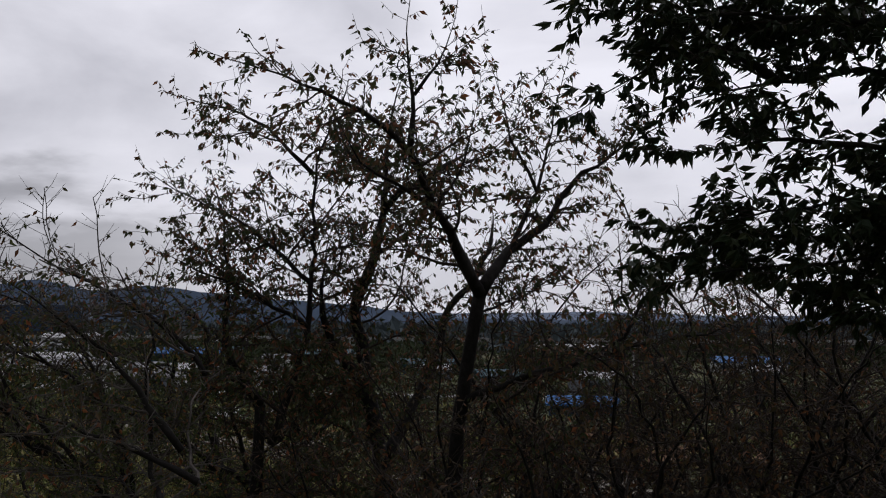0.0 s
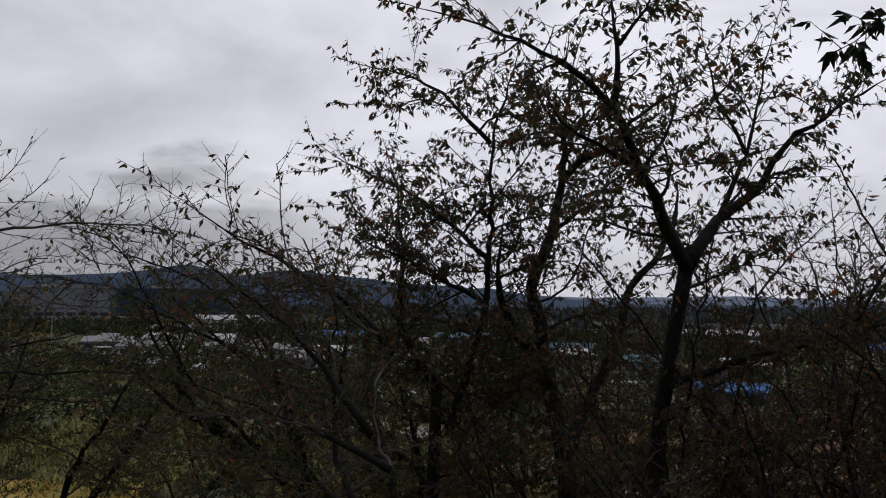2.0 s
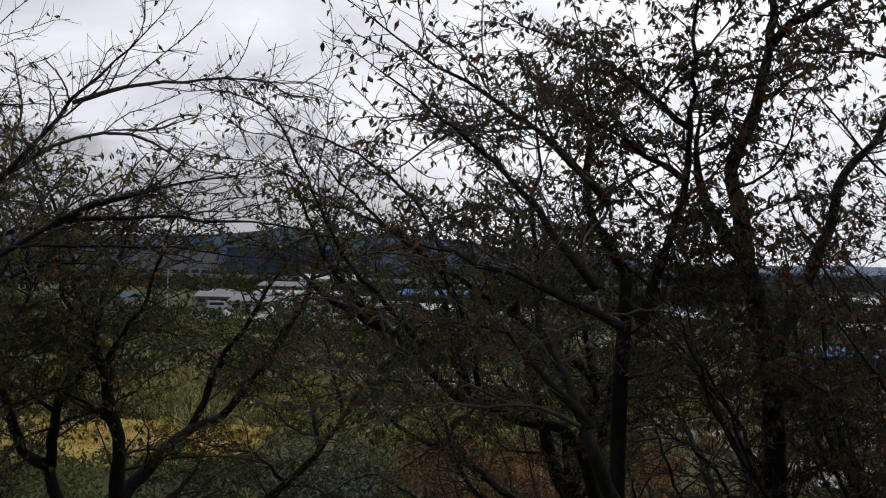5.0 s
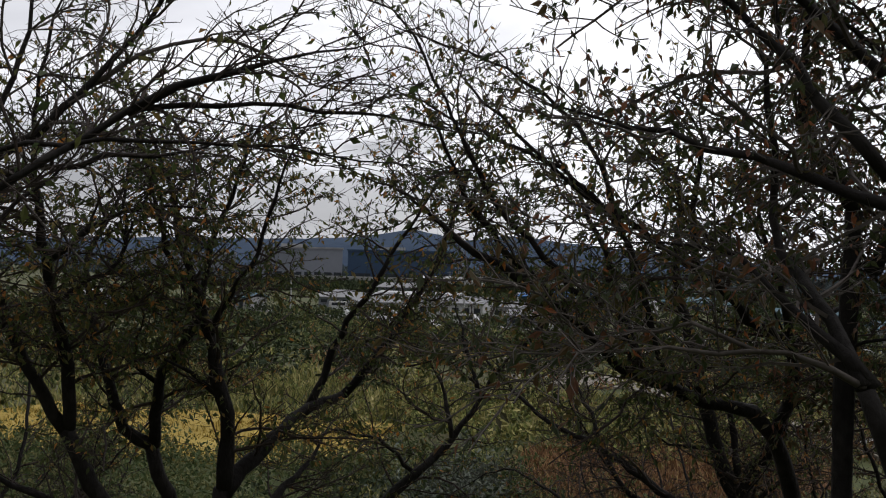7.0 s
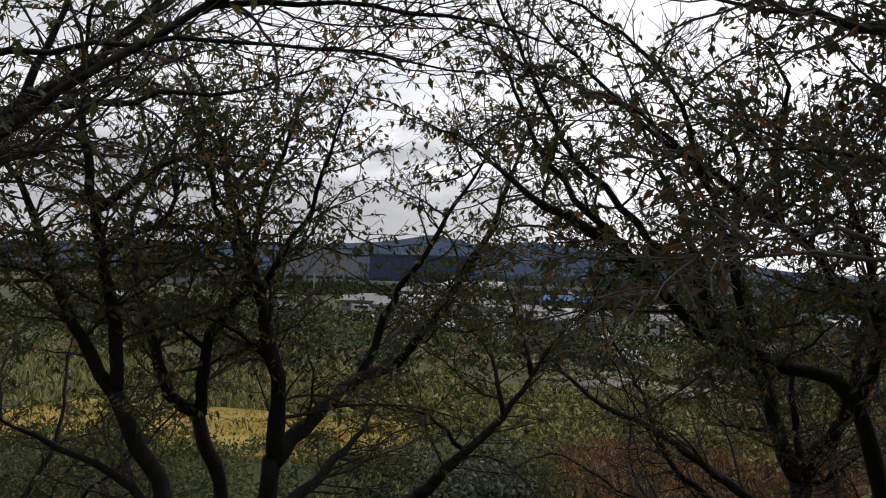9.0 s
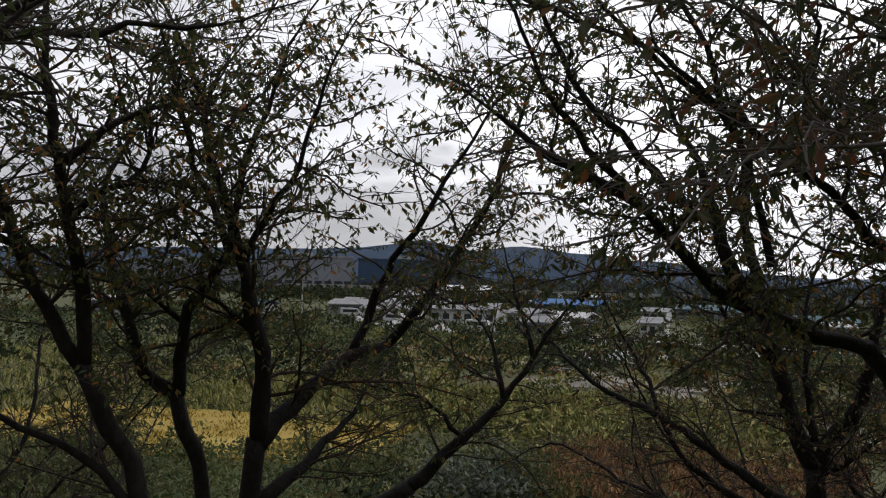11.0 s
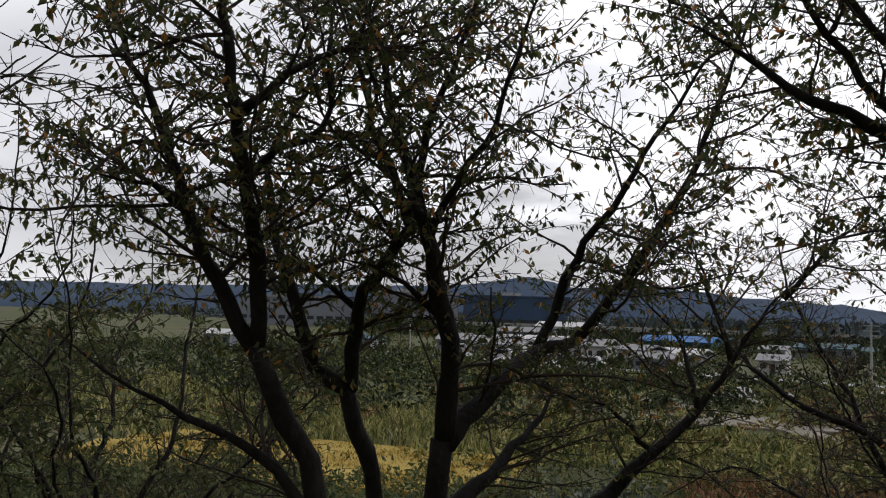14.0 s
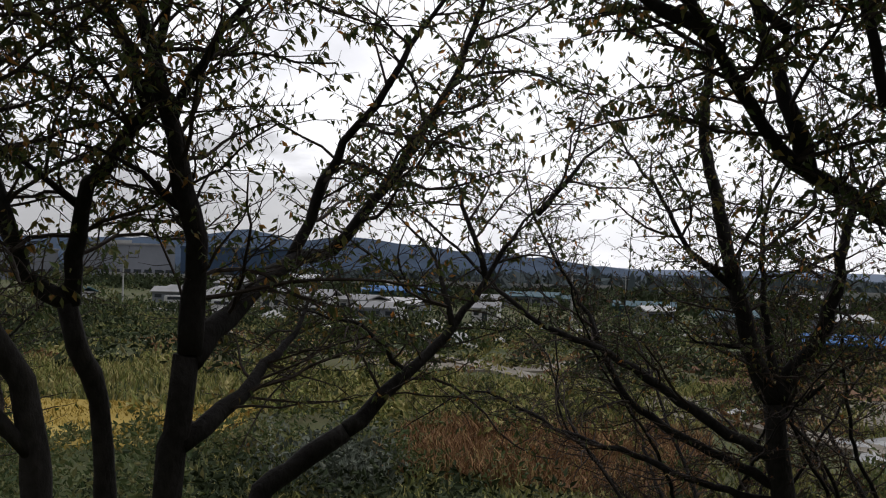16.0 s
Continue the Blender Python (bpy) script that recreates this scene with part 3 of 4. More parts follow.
limb(t, (-0.63, -0.74, 4.66), 0.034, 0.010, (164, 15, 0.43), (-157, 7, 0.33))
limb(t, (-0.18, -0.73, 4.83), 0.029, 0.010, (40, 45, 0.33), (18, 28, 0.32), (-26, 76, 0.34), (-40, 70, 0.5), (-12, 62, 0.45))
bare_limb(t, (-0.05, -0.12, 2.75), 0.048, 0.016, (-135, 49, 0.4), (-132, 39, 0.33), (-126, 26, 0.32), (-133, 24, 0.37), (-136, 35, 0.37))
finish_tree(t, label="dark-barked cherry tree with two rising limbs", shoots=0, seed=20, bough_gap=0.35, bough=1.6, leaves=1.7, gap=0.08, twig=1.1, leaf_size=0.064)

t = begin_tree(-7.78, 10.35, "E")
trunk(t, (0.00, 0.00, 0.00), 0.080, 0.062, (-158, 88, 3.0), (-158, 73, 0.73), (-130, 76, 0.28))
limb(t, (-0.16, -0.32, 3.97), 0.057, 0.015, (-140, 32, 0.34), (-128, 73, 0.42), (-82, 64, 0.65), (-65, 71, 0.65), (15, 59, 0.48), (1, 59, 0.5), (29, 59, 0.45))
limb(t, (-0.16, -0.32, 3.97), 0.057, 0.015, (126, 72, 0.43), (116, 66, 0.35), (83, 55, 0.59), (107, 74, 0.67), (69, 69, 0.51), (81, 69, 0.5), (57, 62, 0.45))
limb(t, (0.41, -0.42, 5.18), 0.034, 0.010, (-155, 66, 0.51), (-164, 63, 0.36), (-132, 78, 0.47), (-146, 70, 0.5), (-118, 62, 0.45))
limb(t, (-0.03, -0.40, 4.56), 0.029, 0.010, (-137, 36, 0.44), (-131, 14, 0.48))
finish_tree(t, label="slender cherry tree with forked stem and small leaves", shoots=0, seed=21, bough_gap=0.35, bough=1.6, leaves=1.7, gap=0.08, twig=1.1, leaf_size=0.064)

t = begin_tree(-7.89, 12.10, "J")
trunk(t, (0.00, 0.00, 0.00), 0.102, 0.084, (57, 87, 2.65), (57, 57, 0.57), (61, 35, 0.57))
limb(t, (0.78, 0.47, 3.46), 0.072, 0.020, (53, 42, 0.74), (47, 42, 0.58), (56, 54, 0.53), (49, 60, 0.45), (51, 47, 0.37))
limb(t, (1.53, 1.09, 4.34), 0.036, 0.010, (-60, 68, 0.65), (-88, 47, 0.42), (-88, 42, 0.39))
limb(t, (1.78, 1.27, 4.78), 0.036, 0.010, (-67, 70, 0.41), (-67, 64, 0.65), (-112, 73, 0.39))
limb(t, (1.21, 0.80, 3.95), 0.030, 0.010, (-136, 42, 0.6), (-136, 13, 0.43), (-138, 19, 0.42))
limb(t, (2.17, 1.58, 5.39), 0.036, 0.010, (59, 49, 0.58), (50, 40, 0.64))
finish_tree(t, label="low forked cherry tree leaning over the slope", shoots=0, seed=22, leaves=1.6, gap=0.08, bough_gap=0.42, leaf_size=0.064)

t = begin_tree(-3.39, 15.64, "K")
trunk(t, (0.00, 0.00, 0.00), 0.16, 0.11, (-120, 89, 2.56), (-120, 83, 0.65), (-122, 84, 0.65))
limb(t, (-0.15, -0.09, 3.85), 0.1, 0.03, (-110, 64, 0.52), (-112, 74, 0.79), (-113, 76, 0.78), (-114, 77, 0.9), (109, 87, 1.0), (-109, 47, 0.63))
limb(t, (-0.15, -0.09, 3.85), 0.09, 0.03, (76, 62, 0.34), (94, 59, 0.63), (120, 78, 0.83), (77, 72, 0.43), (74, 40, 0.55))
limb(t, (-0.16, -0.10, 4.09), 0.05, 0.015, (-40, 78, 0.95), (12, 84, 0.85), (57, 64, 0.69), (58, 48, 0.52))
bare_limb(t, (-0.10, -0.06, 3.24), 0.07, 0.02, (-101, 29, 0.91), (-96, 33, 1.13), (-93, 21, 0.85), (-95, 39, 0.57), (-89, 42, 0.82), (-87, 34, 0.68))
bare_limb(t, (-0.08, -0.04, 2.97), 0.06, 0.02, (-88, 25, 1.3), (-88, 39, 0.72), (-76, 64, 0.81), (-88, 59, 1.03), (-112, 73, 0.74))
bare_limb(t, (-0.05, -0.03, 2.80), 0.05, 0.012, (-94, 11, 0.85), (-76, 16, 0.79), (-78, 11, 0.82), (-78, 22, 0.86), (-95, 2, 0.48), (-97, -30, 0.71))
limb(t, (-0.57, -0.25, 5.02), 0.04, 0.012, (-108, 40, 0.63), (-110, 60, 0.61), (-78, 55, 0.66), (-94, 56, 0.66))
bare_limb(t, (-0.13, -0.08, 3.73), 0.04, 0.012, (74, 33, 0.45), (87, 41, 0.57), (75, 53, 0.45))
limb(t, (0.47, -0.15, 5.45), 0.03, 0.01, (-120, -22, 0.48), (-124, -20, 0.35))
limb(t, (-0.45, -0.20, 4.43), 0.03, 0.01, (-118, 5, 0.57), (-134, 38, 0.29))
finish_tree(t, label="wide cherry tree with sweeping lower boughs", shoots=0, seed=23, leaves=1.35, gap=0.085, bough_gap=0.42, bough=1.5, leaf_size=0.064)

t = begin_tree(4.82, 6.21, "D")
trunk(t, (0.00, 0.00, 0.00), 0.16, 0.13, (-126, 87, 1.26), (-126, 82, 1.28), (-126, 82, 1.28))
limb(t, (-0.34, -0.25, 3.64), 0.05, 0.01, (-99, 31, 0.78), (-97, 20, 0.84), (-86, -4, 0.61), (-80, -4, 0.38))
limb(t, (-0.37, -0.27, 3.80), 0.05, 0.01, (-101, 47, 0.94), (-96, 7, 0.96), (-96, 5, 0.64), (-96, -3, 0.6))
limb(t, (-0.34, -0.24, 3.42), 0.05, 0.01, (-105, 16, 0.77), (-97, 17, 0.82), (-88, 7, 0.66), (-95, -11, 0.32))
limb(t, (-0.31, -0.21, 3.16), 0.05, 0.01, (-110, 11, 0.87), (-96, 4, 0.92), (-86, 1, 0.56), (-95, -16, 0.23))
limb(t, (-0.28, -0.19, 2.85), 0.05, 0.01, (-110, 16, 0.92), (-96, 7, 0.46), (-77, -20, 0.36))
limb(t, (-0.37, -0.27, 3.80), 0.04, 0.01, (-102, 53, 1.34), (-96, 7, 0.96), (-96, -4, 0.95))
limb(t, (-2.39, -0.41, 4.29), 0.03, 0.01, (-98, 31, 0.38), (-95, -10, 0.39), (-93, -34, 0.23))
limb(t, (-0.28, -0.19, 2.85), 0.03, 0.008, (-109, 16, 1.01), (-97, 10, 0.68), (-85, -1, 0.52), (-96, -6, 0.5))
limb(t, (-0.28, -0.18, 2.72), 0.03, 0.008, (-111, 11, 0.84), (-97, 12, 0.63), (-96, 6, 0.52))
limb(t, (-0.30, -0.22, 3.32), 0.03, 0.008, (-104, 15, 0.83), (-97, 8, 0.69), (-95, -7, 0.56), (-95, -11, 0.51))
finish_tree(t, name="broadleaf_tree", label="dense dark green broadleaf tree overhanging the slope", group="broadleaf tree", shoots=0, seed=24, leaves=5.5, gap=0.075, bough=0.8, bough_gap=0.7, leaf_mat=DARK_LEAF, leaf_size=0.092, width=0.36, twig=1.9, spread=0.7, droop=0.5)

# smaller trees that fill the slope between and beyond
for x, y, h, n, reach, mat, thin in TREE_SPOTS + SHRUB_SPOTS:
    rng = random.Random(int(x * 31 + y * 17))
    t = begin_tree(x, y, "filler")
    grow_limbs(t, h, n, reach, rng)
    bush = mat is SHRUB_LEAF
    finish_tree(t, "leafy_bush" if bush else "small_cherry_tree", "tall leafy green bush on the slope" if bush else "small cherry tree with fine tangled russet twigs",
                "bush" if bush else "tree", int(50 + x * 7 + y), mat, 0.09 if bush else 0.056, thin, gap=0.12, twig=1.15, bough=1.0, bough_gap=0.8,
                group="leafy bushes" if bush else "small cherry trees on the slope")


# ---- ground, one sheet from the hill to the horizon ----
GROUND = material("valley_ground", [(0.25, (0.035, 0.045, 0.02)), (0.45, (0.06, 0.07, 0.028)), (0.6, (0.09, 0.082, 0.042)), (0.8, (0.15, 0.13, 0.09))], 0.05, 0.95, 0.6, fine=0.8)
RICE = material("ripe_rice", [(0.25, (0.18, 0.13, 0.03)), (0.5, (0.28, 0.2, 0.045)), (0.75, (0.36, 0.28, 0.08))], 0.3, 0.9, 0.4, fine=3)
REED = material("rusty_reed", [(0.2, (0.12, 0.065, 0.034)), (0.6, (0.21, 0.115, 0.058)), (1.0, (0.32, 0.22, 0.1))], 0.4, 0.9, 0.3, per="island", fine=4)
GRASS = material("valley_grass", [(0.28, (0.06, 0.07, 0.032)), (0.45, (0.16, 0.175, 0.05)), (0.58, (0.23, 0.21, 0.075)), (0.8, (0.33, 0.28, 0.13))], 0.16, 0.9, 0.3, per="island", vary=0.45, fine=4)
BUSH = material("dark_bush", [(0.1, (0.016, 0.024, 0.012)), (0.6, (0.035, 0.046, 0.022)), (1.0, (0.07, 0.075, 0.03))], 0.16, 0.9, 0.3, per="island", vary=0.45, fine=4)
SILVER = material("silvery_bush", [(0.1, (0.06, 0.07, 0.055)), (0.6, (0.1, 0.115, 0.09)), (1.0, (0.17, 0.18, 0.14))], 0.3, 0.9, 0.3, per="island", fine=4)
DIRT = material("pale_dirt", [(0.25, (0.12, 0.105, 0.085)), (0.55, (0.2, 0.18, 0.15)), (0.8, (0.3, 0.28, 0.25))], 0.25, 0.95, 0.5, fine=3)
PALE_GREEN = material("pale_stubble", [(0.25, (0.07, 0.085, 0.05)), (0.75, (0.15, 0.165, 0.1))], 0.2, 0.95, 0.4, fine=2)
WHITE = material("weathered_white", [(0.2, (0.3, 0.3, 0.3)), (0.7, (0.52, 0.52, 0.52))], 0.4, 0.6, 0.1, fine=5)
GREY_ROOF = material("grey_roof", [(0.2, (0.14, 0.14, 0.145)), (0.7, (0.26, 0.26, 0.265))], 0.4, 0.6, 0.2, fine=5)
BLUE_ROOF = material("blue_roof_sheet", [(0.2, (0.015, 0.07, 0.18)), (0.7, (0.03, 0.13, 0.33))], 0.3, 0.5, 0.1, fine=3)
TEAL_ROOF = material("teal_roof_sheet", [(0.2, (0.02, 0.05, 0.065)), (0.7, (0.035, 0.09, 0.11))], 0.3, 0.5, 0.1, fine=3)
NAVY = material("navy_cladding", [(0.2, (0.026, 0.046, 0.085)), (0.7, (0.038, 0.064, 0.11))], 0.05, 0.6, 0.1, fine=0.5)
PALE_CLAD = material("pale_cladding", [(0.2, (0.12, 0.13, 0.15)), (0.7, (0.17, 0.18, 0.205))], 0.05, 0.6, 0.1, fine=0.5)
DARK_GLASS = material("dark_window", [(0.2, (0.02, 0.024, 0.03)), (0.7, (0.04, 0.045, 0.05))], 0.5, 0.2, 0.0)
CONCRETE = material("concrete", [(0.2, (0.2, 0.2, 0.195)), (0.7, (0.34, 0.34, 0.33))], 0.2, 0.9, 0.2, fine=3)
STEEL = material("galvanised_steel", [(0.2, (0.2, 0.21, 0.22)), (0.7, (0.32, 0.33, 0.34))], 1, 0.5, 0.0, metal=0.6)
# leaf colour greyed and lightened to paint distance haze over the far woods
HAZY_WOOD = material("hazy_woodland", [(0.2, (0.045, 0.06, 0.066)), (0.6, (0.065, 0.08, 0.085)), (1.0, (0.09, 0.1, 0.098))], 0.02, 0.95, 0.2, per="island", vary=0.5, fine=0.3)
# the ridge's blue is aerial haze put into the base colour
HAZY_FOREST = material("haze_tinted_forest", [(0.25, (0.02, 0.034, 0.058)), (0.5, (0.03, 0.05, 0.083)), (0.75, (0.044, 0.066, 0.105))], 0.006, 1.0, 0.5, fine=0.05)
# farther range: thicker haze painted in as a paler blue
FAR_HAZY_FOREST = material("haze_tinted_far_range", [(0.25, (0.1, 0.13, 0.185)), (0.75, (0.14, 0.175, 0.235))], 0.004, 1.0, 0.2, fine=0.03)


def make_ground():
    xs = [-3200, -1600, -800, -400, -200, -120, -80] + [-60 + 2 * i for i in range(51)] + [60, 90, 140, 220, 400, 800, 1600, 3200]
    ys = [-300, -120, -60, -30] + [-16 + 1.5 * i for i in range(60)] + [85, 100, 130, 180, 260, 400, 700, 1200, 2200, 4200]
    v = [Vector((x, y, ground_height(x, y) + 0.12 * noise.noise(Vector((x * 0.4, y * 0.4, 0))))) for y in ys for x in xs]
    n = len(xs)
    f = [(j * n + i, j * n + i + 1, (j + 1) * n + i + 1, (j + 1) * n + i) for j in range(len(ys) - 1) for i in range(n - 1)]
    tagged(new("ground", mesh_of("ground", v, f, GROUND, True)), "grassy hillside running down to a flat valley", "ground", kind="structure")


make_ground()


def field(name, cx, cy, rx, ry, turn, mat, label, seed, lift=0.16):
    """A low ragged-edged plot of crop or bare soil lying on the valley floor."""
    rng = random.Random(seed)
    bm = bmesh.new()
    rim, n = [], 40
    for i in range(n):
        a = 2 * math.pi * i / n
        c, s = math.cos(a), math.sin(a)
        k = 1 / max(abs(c), abs(s)) ** 0.75 * rng.uniform(0.93, 1.06)
        p = Matrix.Rotation(radians(turn), 3, 'Z') @ Vector((c * k * rx, s * k * ry, 0))
        rim.append(bm.verts.new((p.x, p.y, lift + rng.uniform(-0.02, 0.02))))
    foot = [bm.verts.new((v.co.x * 1.01, v.co.y * 1.01, -0.3)) for v in rim]
    bm.faces.new(rim)
    for i in range(n):
        bm.faces.new((foot[i], foot[(i + 1) % n], rim[(i + 1) % n], rim[i]))
    me = bpy.data.meshes.new(name)
    bm.to_mesh(me)
    bm.free()
    me.materials.append(mat)
    ob = new(name, me)
    ob.matrix_world = pose(cx, cy, -8)
    return tagged(ob, label, "field", kind="structure")


field("field_1", -35, 39, 11, 6, 12, RICE, "ripe yellow rice field on the valley floor", 3)
field("field_2", -11, 41, 6, 5.5, 0, REED, "rusty brown plot of dry reeds", 4)
field("field_3", -44, 86, 14, 5, 12, PALE_GREEN, "pale grey-green stubble field", 5)
field("field_4", -46, 106, 16, 5, 12, GRASS, "mown green field beyond the stubble", 6)
field("field_5", -22, 74, 9, 4, 20, DIRT, "bare pale soil patch", 7)
field("field_6", 6, 70, 12, 6, 10, REED, "brown fallow plot", 8)
field("field_7", 6, 98, 22, 7, 5, PALE_GREEN, "pale stubble field beside the track", 9)
field("field_8", -1, 58, 8, 5, 12, DIRT, "bare pale soil and rubble beside the track", 10, 0.22)
field("field_9", 4, 82, 12, 4, 8, REED, "brown withered plot beyond the track", 11, 0.18)


def track(name, points, width, mat, label):
    """A dirt track along a smooth line on the valley floor."""
    line = smooth_line([Vector((x, y, -7.74)) for x, y in points], 2.0)
    v, f = [], []
    for i, p in enumerate(line):
        d = (line[min(i + 1, len(line) - 1)] - line[max(i - 1, 0)]).normalized()
        s = Vector((d.y, -d.x, 0)) * width * (0.5 + 0.08 * noise.noise(p * 0.3))
        v += [p - s - Vector((0, 0, 0.4)), p - s, p + s, p + s - Vector((0, 0, 0.4))]
    for i in range(len(line) - 1):
        q = i * 4
        f += [(q + k, q + k + 1, q + k + 5, q + k + 4) for k in range(3)]
    tagged(new(name, mesh_of(name, v, f, mat)), label, "road", kind="structure")


track("road_1", [(14, 38), (1, 47), (-8, 59), (-16, 66), (-30, 80), (-60, 96)], 2.0, DIRT, "pale dirt farm track across the valley")
track("road_2", [(30, 118), (-10, 122), (-60, 128), (-110, 142)], 4.0, CONCRETE, "narrow paved road past the sheds")


# ---- vegetation of the valley floor ----
def clumps(name, spots, mat, label, seed, leaf=0.3, upright=0.3, per=60, flat=0.6):
    """Many loose leaf clumps joined into one stand."""
    rng = random.Random(seed)
    v, f = [], []
    for x, y, r, h in spots:
        z = ground_height(x, y)
        for _ in range(per):
            a, u = rng.uniform(0, 6.283), rng.random() ** 0.5
            top = h * (1 - (u * 0.9) ** 2) * rng.uniform(0.25, 1.05)
            p = Vector((x + math.cos(a) * r * u, y + math.sin(a) * r * u, z + top * (0.9 + 0.1 * rng.random())))
            d = Vector((rng.gauss(0, flat), rng.gauss(0, flat), rng.gauss(upright, 0.5))).normalized()
            side = d.cross(Vector((rng.gauss(0, 1), rng.gauss(0, 1), rng.gauss(0, 1)))).normalized()
            add_leaf(v, f, p, d, side, leaf * rng.uniform(0.6, 1.5), 0.5)
    return tagged(new(name, mesh_of(name, v, f, mat)), label, "vegetation", kind="stuff")


def blades(name, x0, y0, rx, ry, turn, count, h, mat, label, seed, width=0.05):
    """A stand of tall grass blades or stalks."""
    rng = random.Random(seed)
    v, f = [], []
    c, s = math.cos(radians(turn)), math.sin(radians(turn))
    for _ in range(count):
        a, b = rng.uniform(-rx, rx), rng.uniform(-ry, ry)
        p = Vector((x0 + a * c - b * s, y0 + a * s + b * c, -8.1))
        hh = h * rng.uniform(0.5, 1.2) * (0.7 + 0.5 * noise.noise(p * 0.5))
        w = rng.uniform(0, 6.283)
        side = Vector((math.cos(w), math.sin(w), 0)) * width
        lean = Vector((rng.gauss(0, 0.25), rng.gauss(0, 0.25), 1)) * hh
        q = len(v)
        v += [p - side, p + side, p + lean * 0.6 + side * 0.8, p + lean + Vector((rng.gauss(0, 0.2), rng.gauss(0, 0.2), -0.1)) * hh, p + lean * 0.6 - side * 0.8]
        f += [(q, q + 1, q + 2, q + 4), (q + 4, q + 2, q + 3)]
    return tagged(new(name, mesh_of(name, v, f, mat)), label, "grass", kind="stuff")


vr = random.Random(77)
blades("rice_stand", -35, 39, 10.6, 5.6, 12, 13000, 0.6, RICE, "dense ripe yellow rice plants", 31, 0.04)
blades("reed_stand", -11, 41, 6, 6, 0, 9000, 1.3, REED, "tall rusty dry reeds", 32, 0.03)
blades("weed_stand", -24, 56, 26, 9, 10, 14000, 1.1, GRASS, "tall yellow-green weeds on waste ground", 33, 0.05)
blades("grass_stand", 5, 50, 13, 8, 0, 3500, 0.4, GRASS, "rough green grass beside the track", 34, 0.05)
blades("rough_grass", -6, 35, 15, 7, 0, 9000, 0.8, GRASS, "rough grass at the foot of the slope", 35, 0.05)
blades("rank_weeds", -62, 52, 24, 14, 0, 9000, 1.0, GRASS, "rank green weeds beyond the rice field", 36, 0.07)
clumps("weed_thicket", [(vr.uniform(-30, -8), vr.uniform(43, 58), vr.uniform(0.8, 2.2), vr.uniform(0.8, 1.9)) for _ in range(70)], GRASS, "broad-leaved yellow-green weed thicket", 41, 0.34)
clumps("silver_thicket", [(vr.uniform(-18.5, -14.5), vr.uniform(32, 37), vr.uniform(0.8, 1.6), vr.uniform(1.4, 2.8)) for _ in range(14)], SILVER, "silvery grey-green bushes at the slope foot", 42, 0.22, per=160)
clumps("slope_thicket", [(vr.uniform(-22, 12), vr.uniform(22, 34), vr.uniform(0.8, 2.0), vr.uniform(0.8, 1.8)) for _ in range(90)], BUSH, "dark scrub at the foot of the slope", 43, 0.25, per=90)
clumps("foot_thicket", [(vr.uniform(-38, -22), vr.uniform(21, 30), vr.uniform(0.7, 1.8), vr.uniform(0.9, 2.4)) for _ in range(80)], SHRUB_LEAF, "leafy green bushes below the rice field", 48, 0.2, per=150)
clumps("bramble_thicket", [(vr.uniform(-30, 6), vr.uniform(34, 66), vr.uniform(0.6, 1.8), vr.uniform(0.5, 1.3)) for _ in range(90)], SHRUB_LEAF, "green bramble clumps among the weeds", 49, 0.24, per=90)
clumps("edge_thicket", [(vr.uniform(-21, -14), vr.uniform(13, 26), vr.uniform(0.8, 2.0), vr.uniform(1.5, 4.5)) for _ in range(26)], SHRUB_LEAF, "leafy green bushes on the slope", 46, 0.16, per=420)
clumps("valley_scrub", [(vr.uniform(-150, 40), vr.uniform(58, 150), vr.uniform(1, 3), vr.uniform(0.8, 2.6)) for _ in range(640)], BUSH, "scattered dark scrub across the valley floor", 44, 0.55, per=50)
clumps("valley_copses", [(x, y, vr.uniform(1.2, 3.2), vr.uniform(1.6, 3.6)) for x, y in [(vr.uniform(-170, 60), 76 + 150 * vr.random() ** 1.2) for _ in range(330)]], SHRUB_LEAF, "small trees and hedges among the houses", 50, 0.5, per=70)
clumps("plot_weeds", [(vr.uniform(-90, 30), vr.uniform(62, 120), vr.uniform(0.8, 2.6), vr.uniform(0.4, 1.0)) for _ in range(420)], GRASS, "patches of rank grass between the plots", 51, 0.4, per=50)
clumps("dry_weeds", [(vr.uniform(-60, 30), vr.uniform(50, 110), vr.uniform(0.8, 2.4), vr.uniform(0.4, 1.0)) for _ in range(160)], REED, "brown withered weeds between the plots", 52, 0.35, per=50)
clumps("field_edge_thicket", [(-38 + 26 * u + vr.gauss(0, 1.2), 31.5 + 5 * u + vr.gauss(0, 1.0), vr.uniform(0.6, 1.5), vr.uniform(0.8, 2.0)) for u in [vr.random() for _ in range(46)]], SHRUB_LEAF, "green bushes along the rice field's edge", 53, 0.2, per=160)
clumps("far_woods", [(x, 170 + 0.55 * abs(x) + vr.uniform(-20, 120), vr.uniform(3, 8), vr.uniform(2, 4.8)) for x in [vr.uniform(-260, 120) for _ in range(420)]], BUSH, "far dark tree belts", 45, 1.6, per=60)

clumps("distant_woods", [(x, vr.uniform(300, 1100) + 0.3 * abs(x), vr.uniform(10, 30), vr.uniform(3.5, 7)) for x in [vr.uniform(-700, 420) for _ in range(420)]], HAZY_WOOD, "distant woodland on the plain, greyed with painted haze", 47, 6.0, per=40)


# ---- buildings ----
def box(bm, x0, x1, y0, y1, z0, z1):
    r = bmesh.ops.create_cube(bm, size=1)
    bmesh.ops.scale(bm, vec=(x1 - x0, y1 - y0, z1 - z0), verts=r["verts"])
    bmesh.ops.translate(bm, vec=((x0 + x1) / 2, (y0 + y1) / 2, (z0 + z1) / 2), verts=r["verts"])


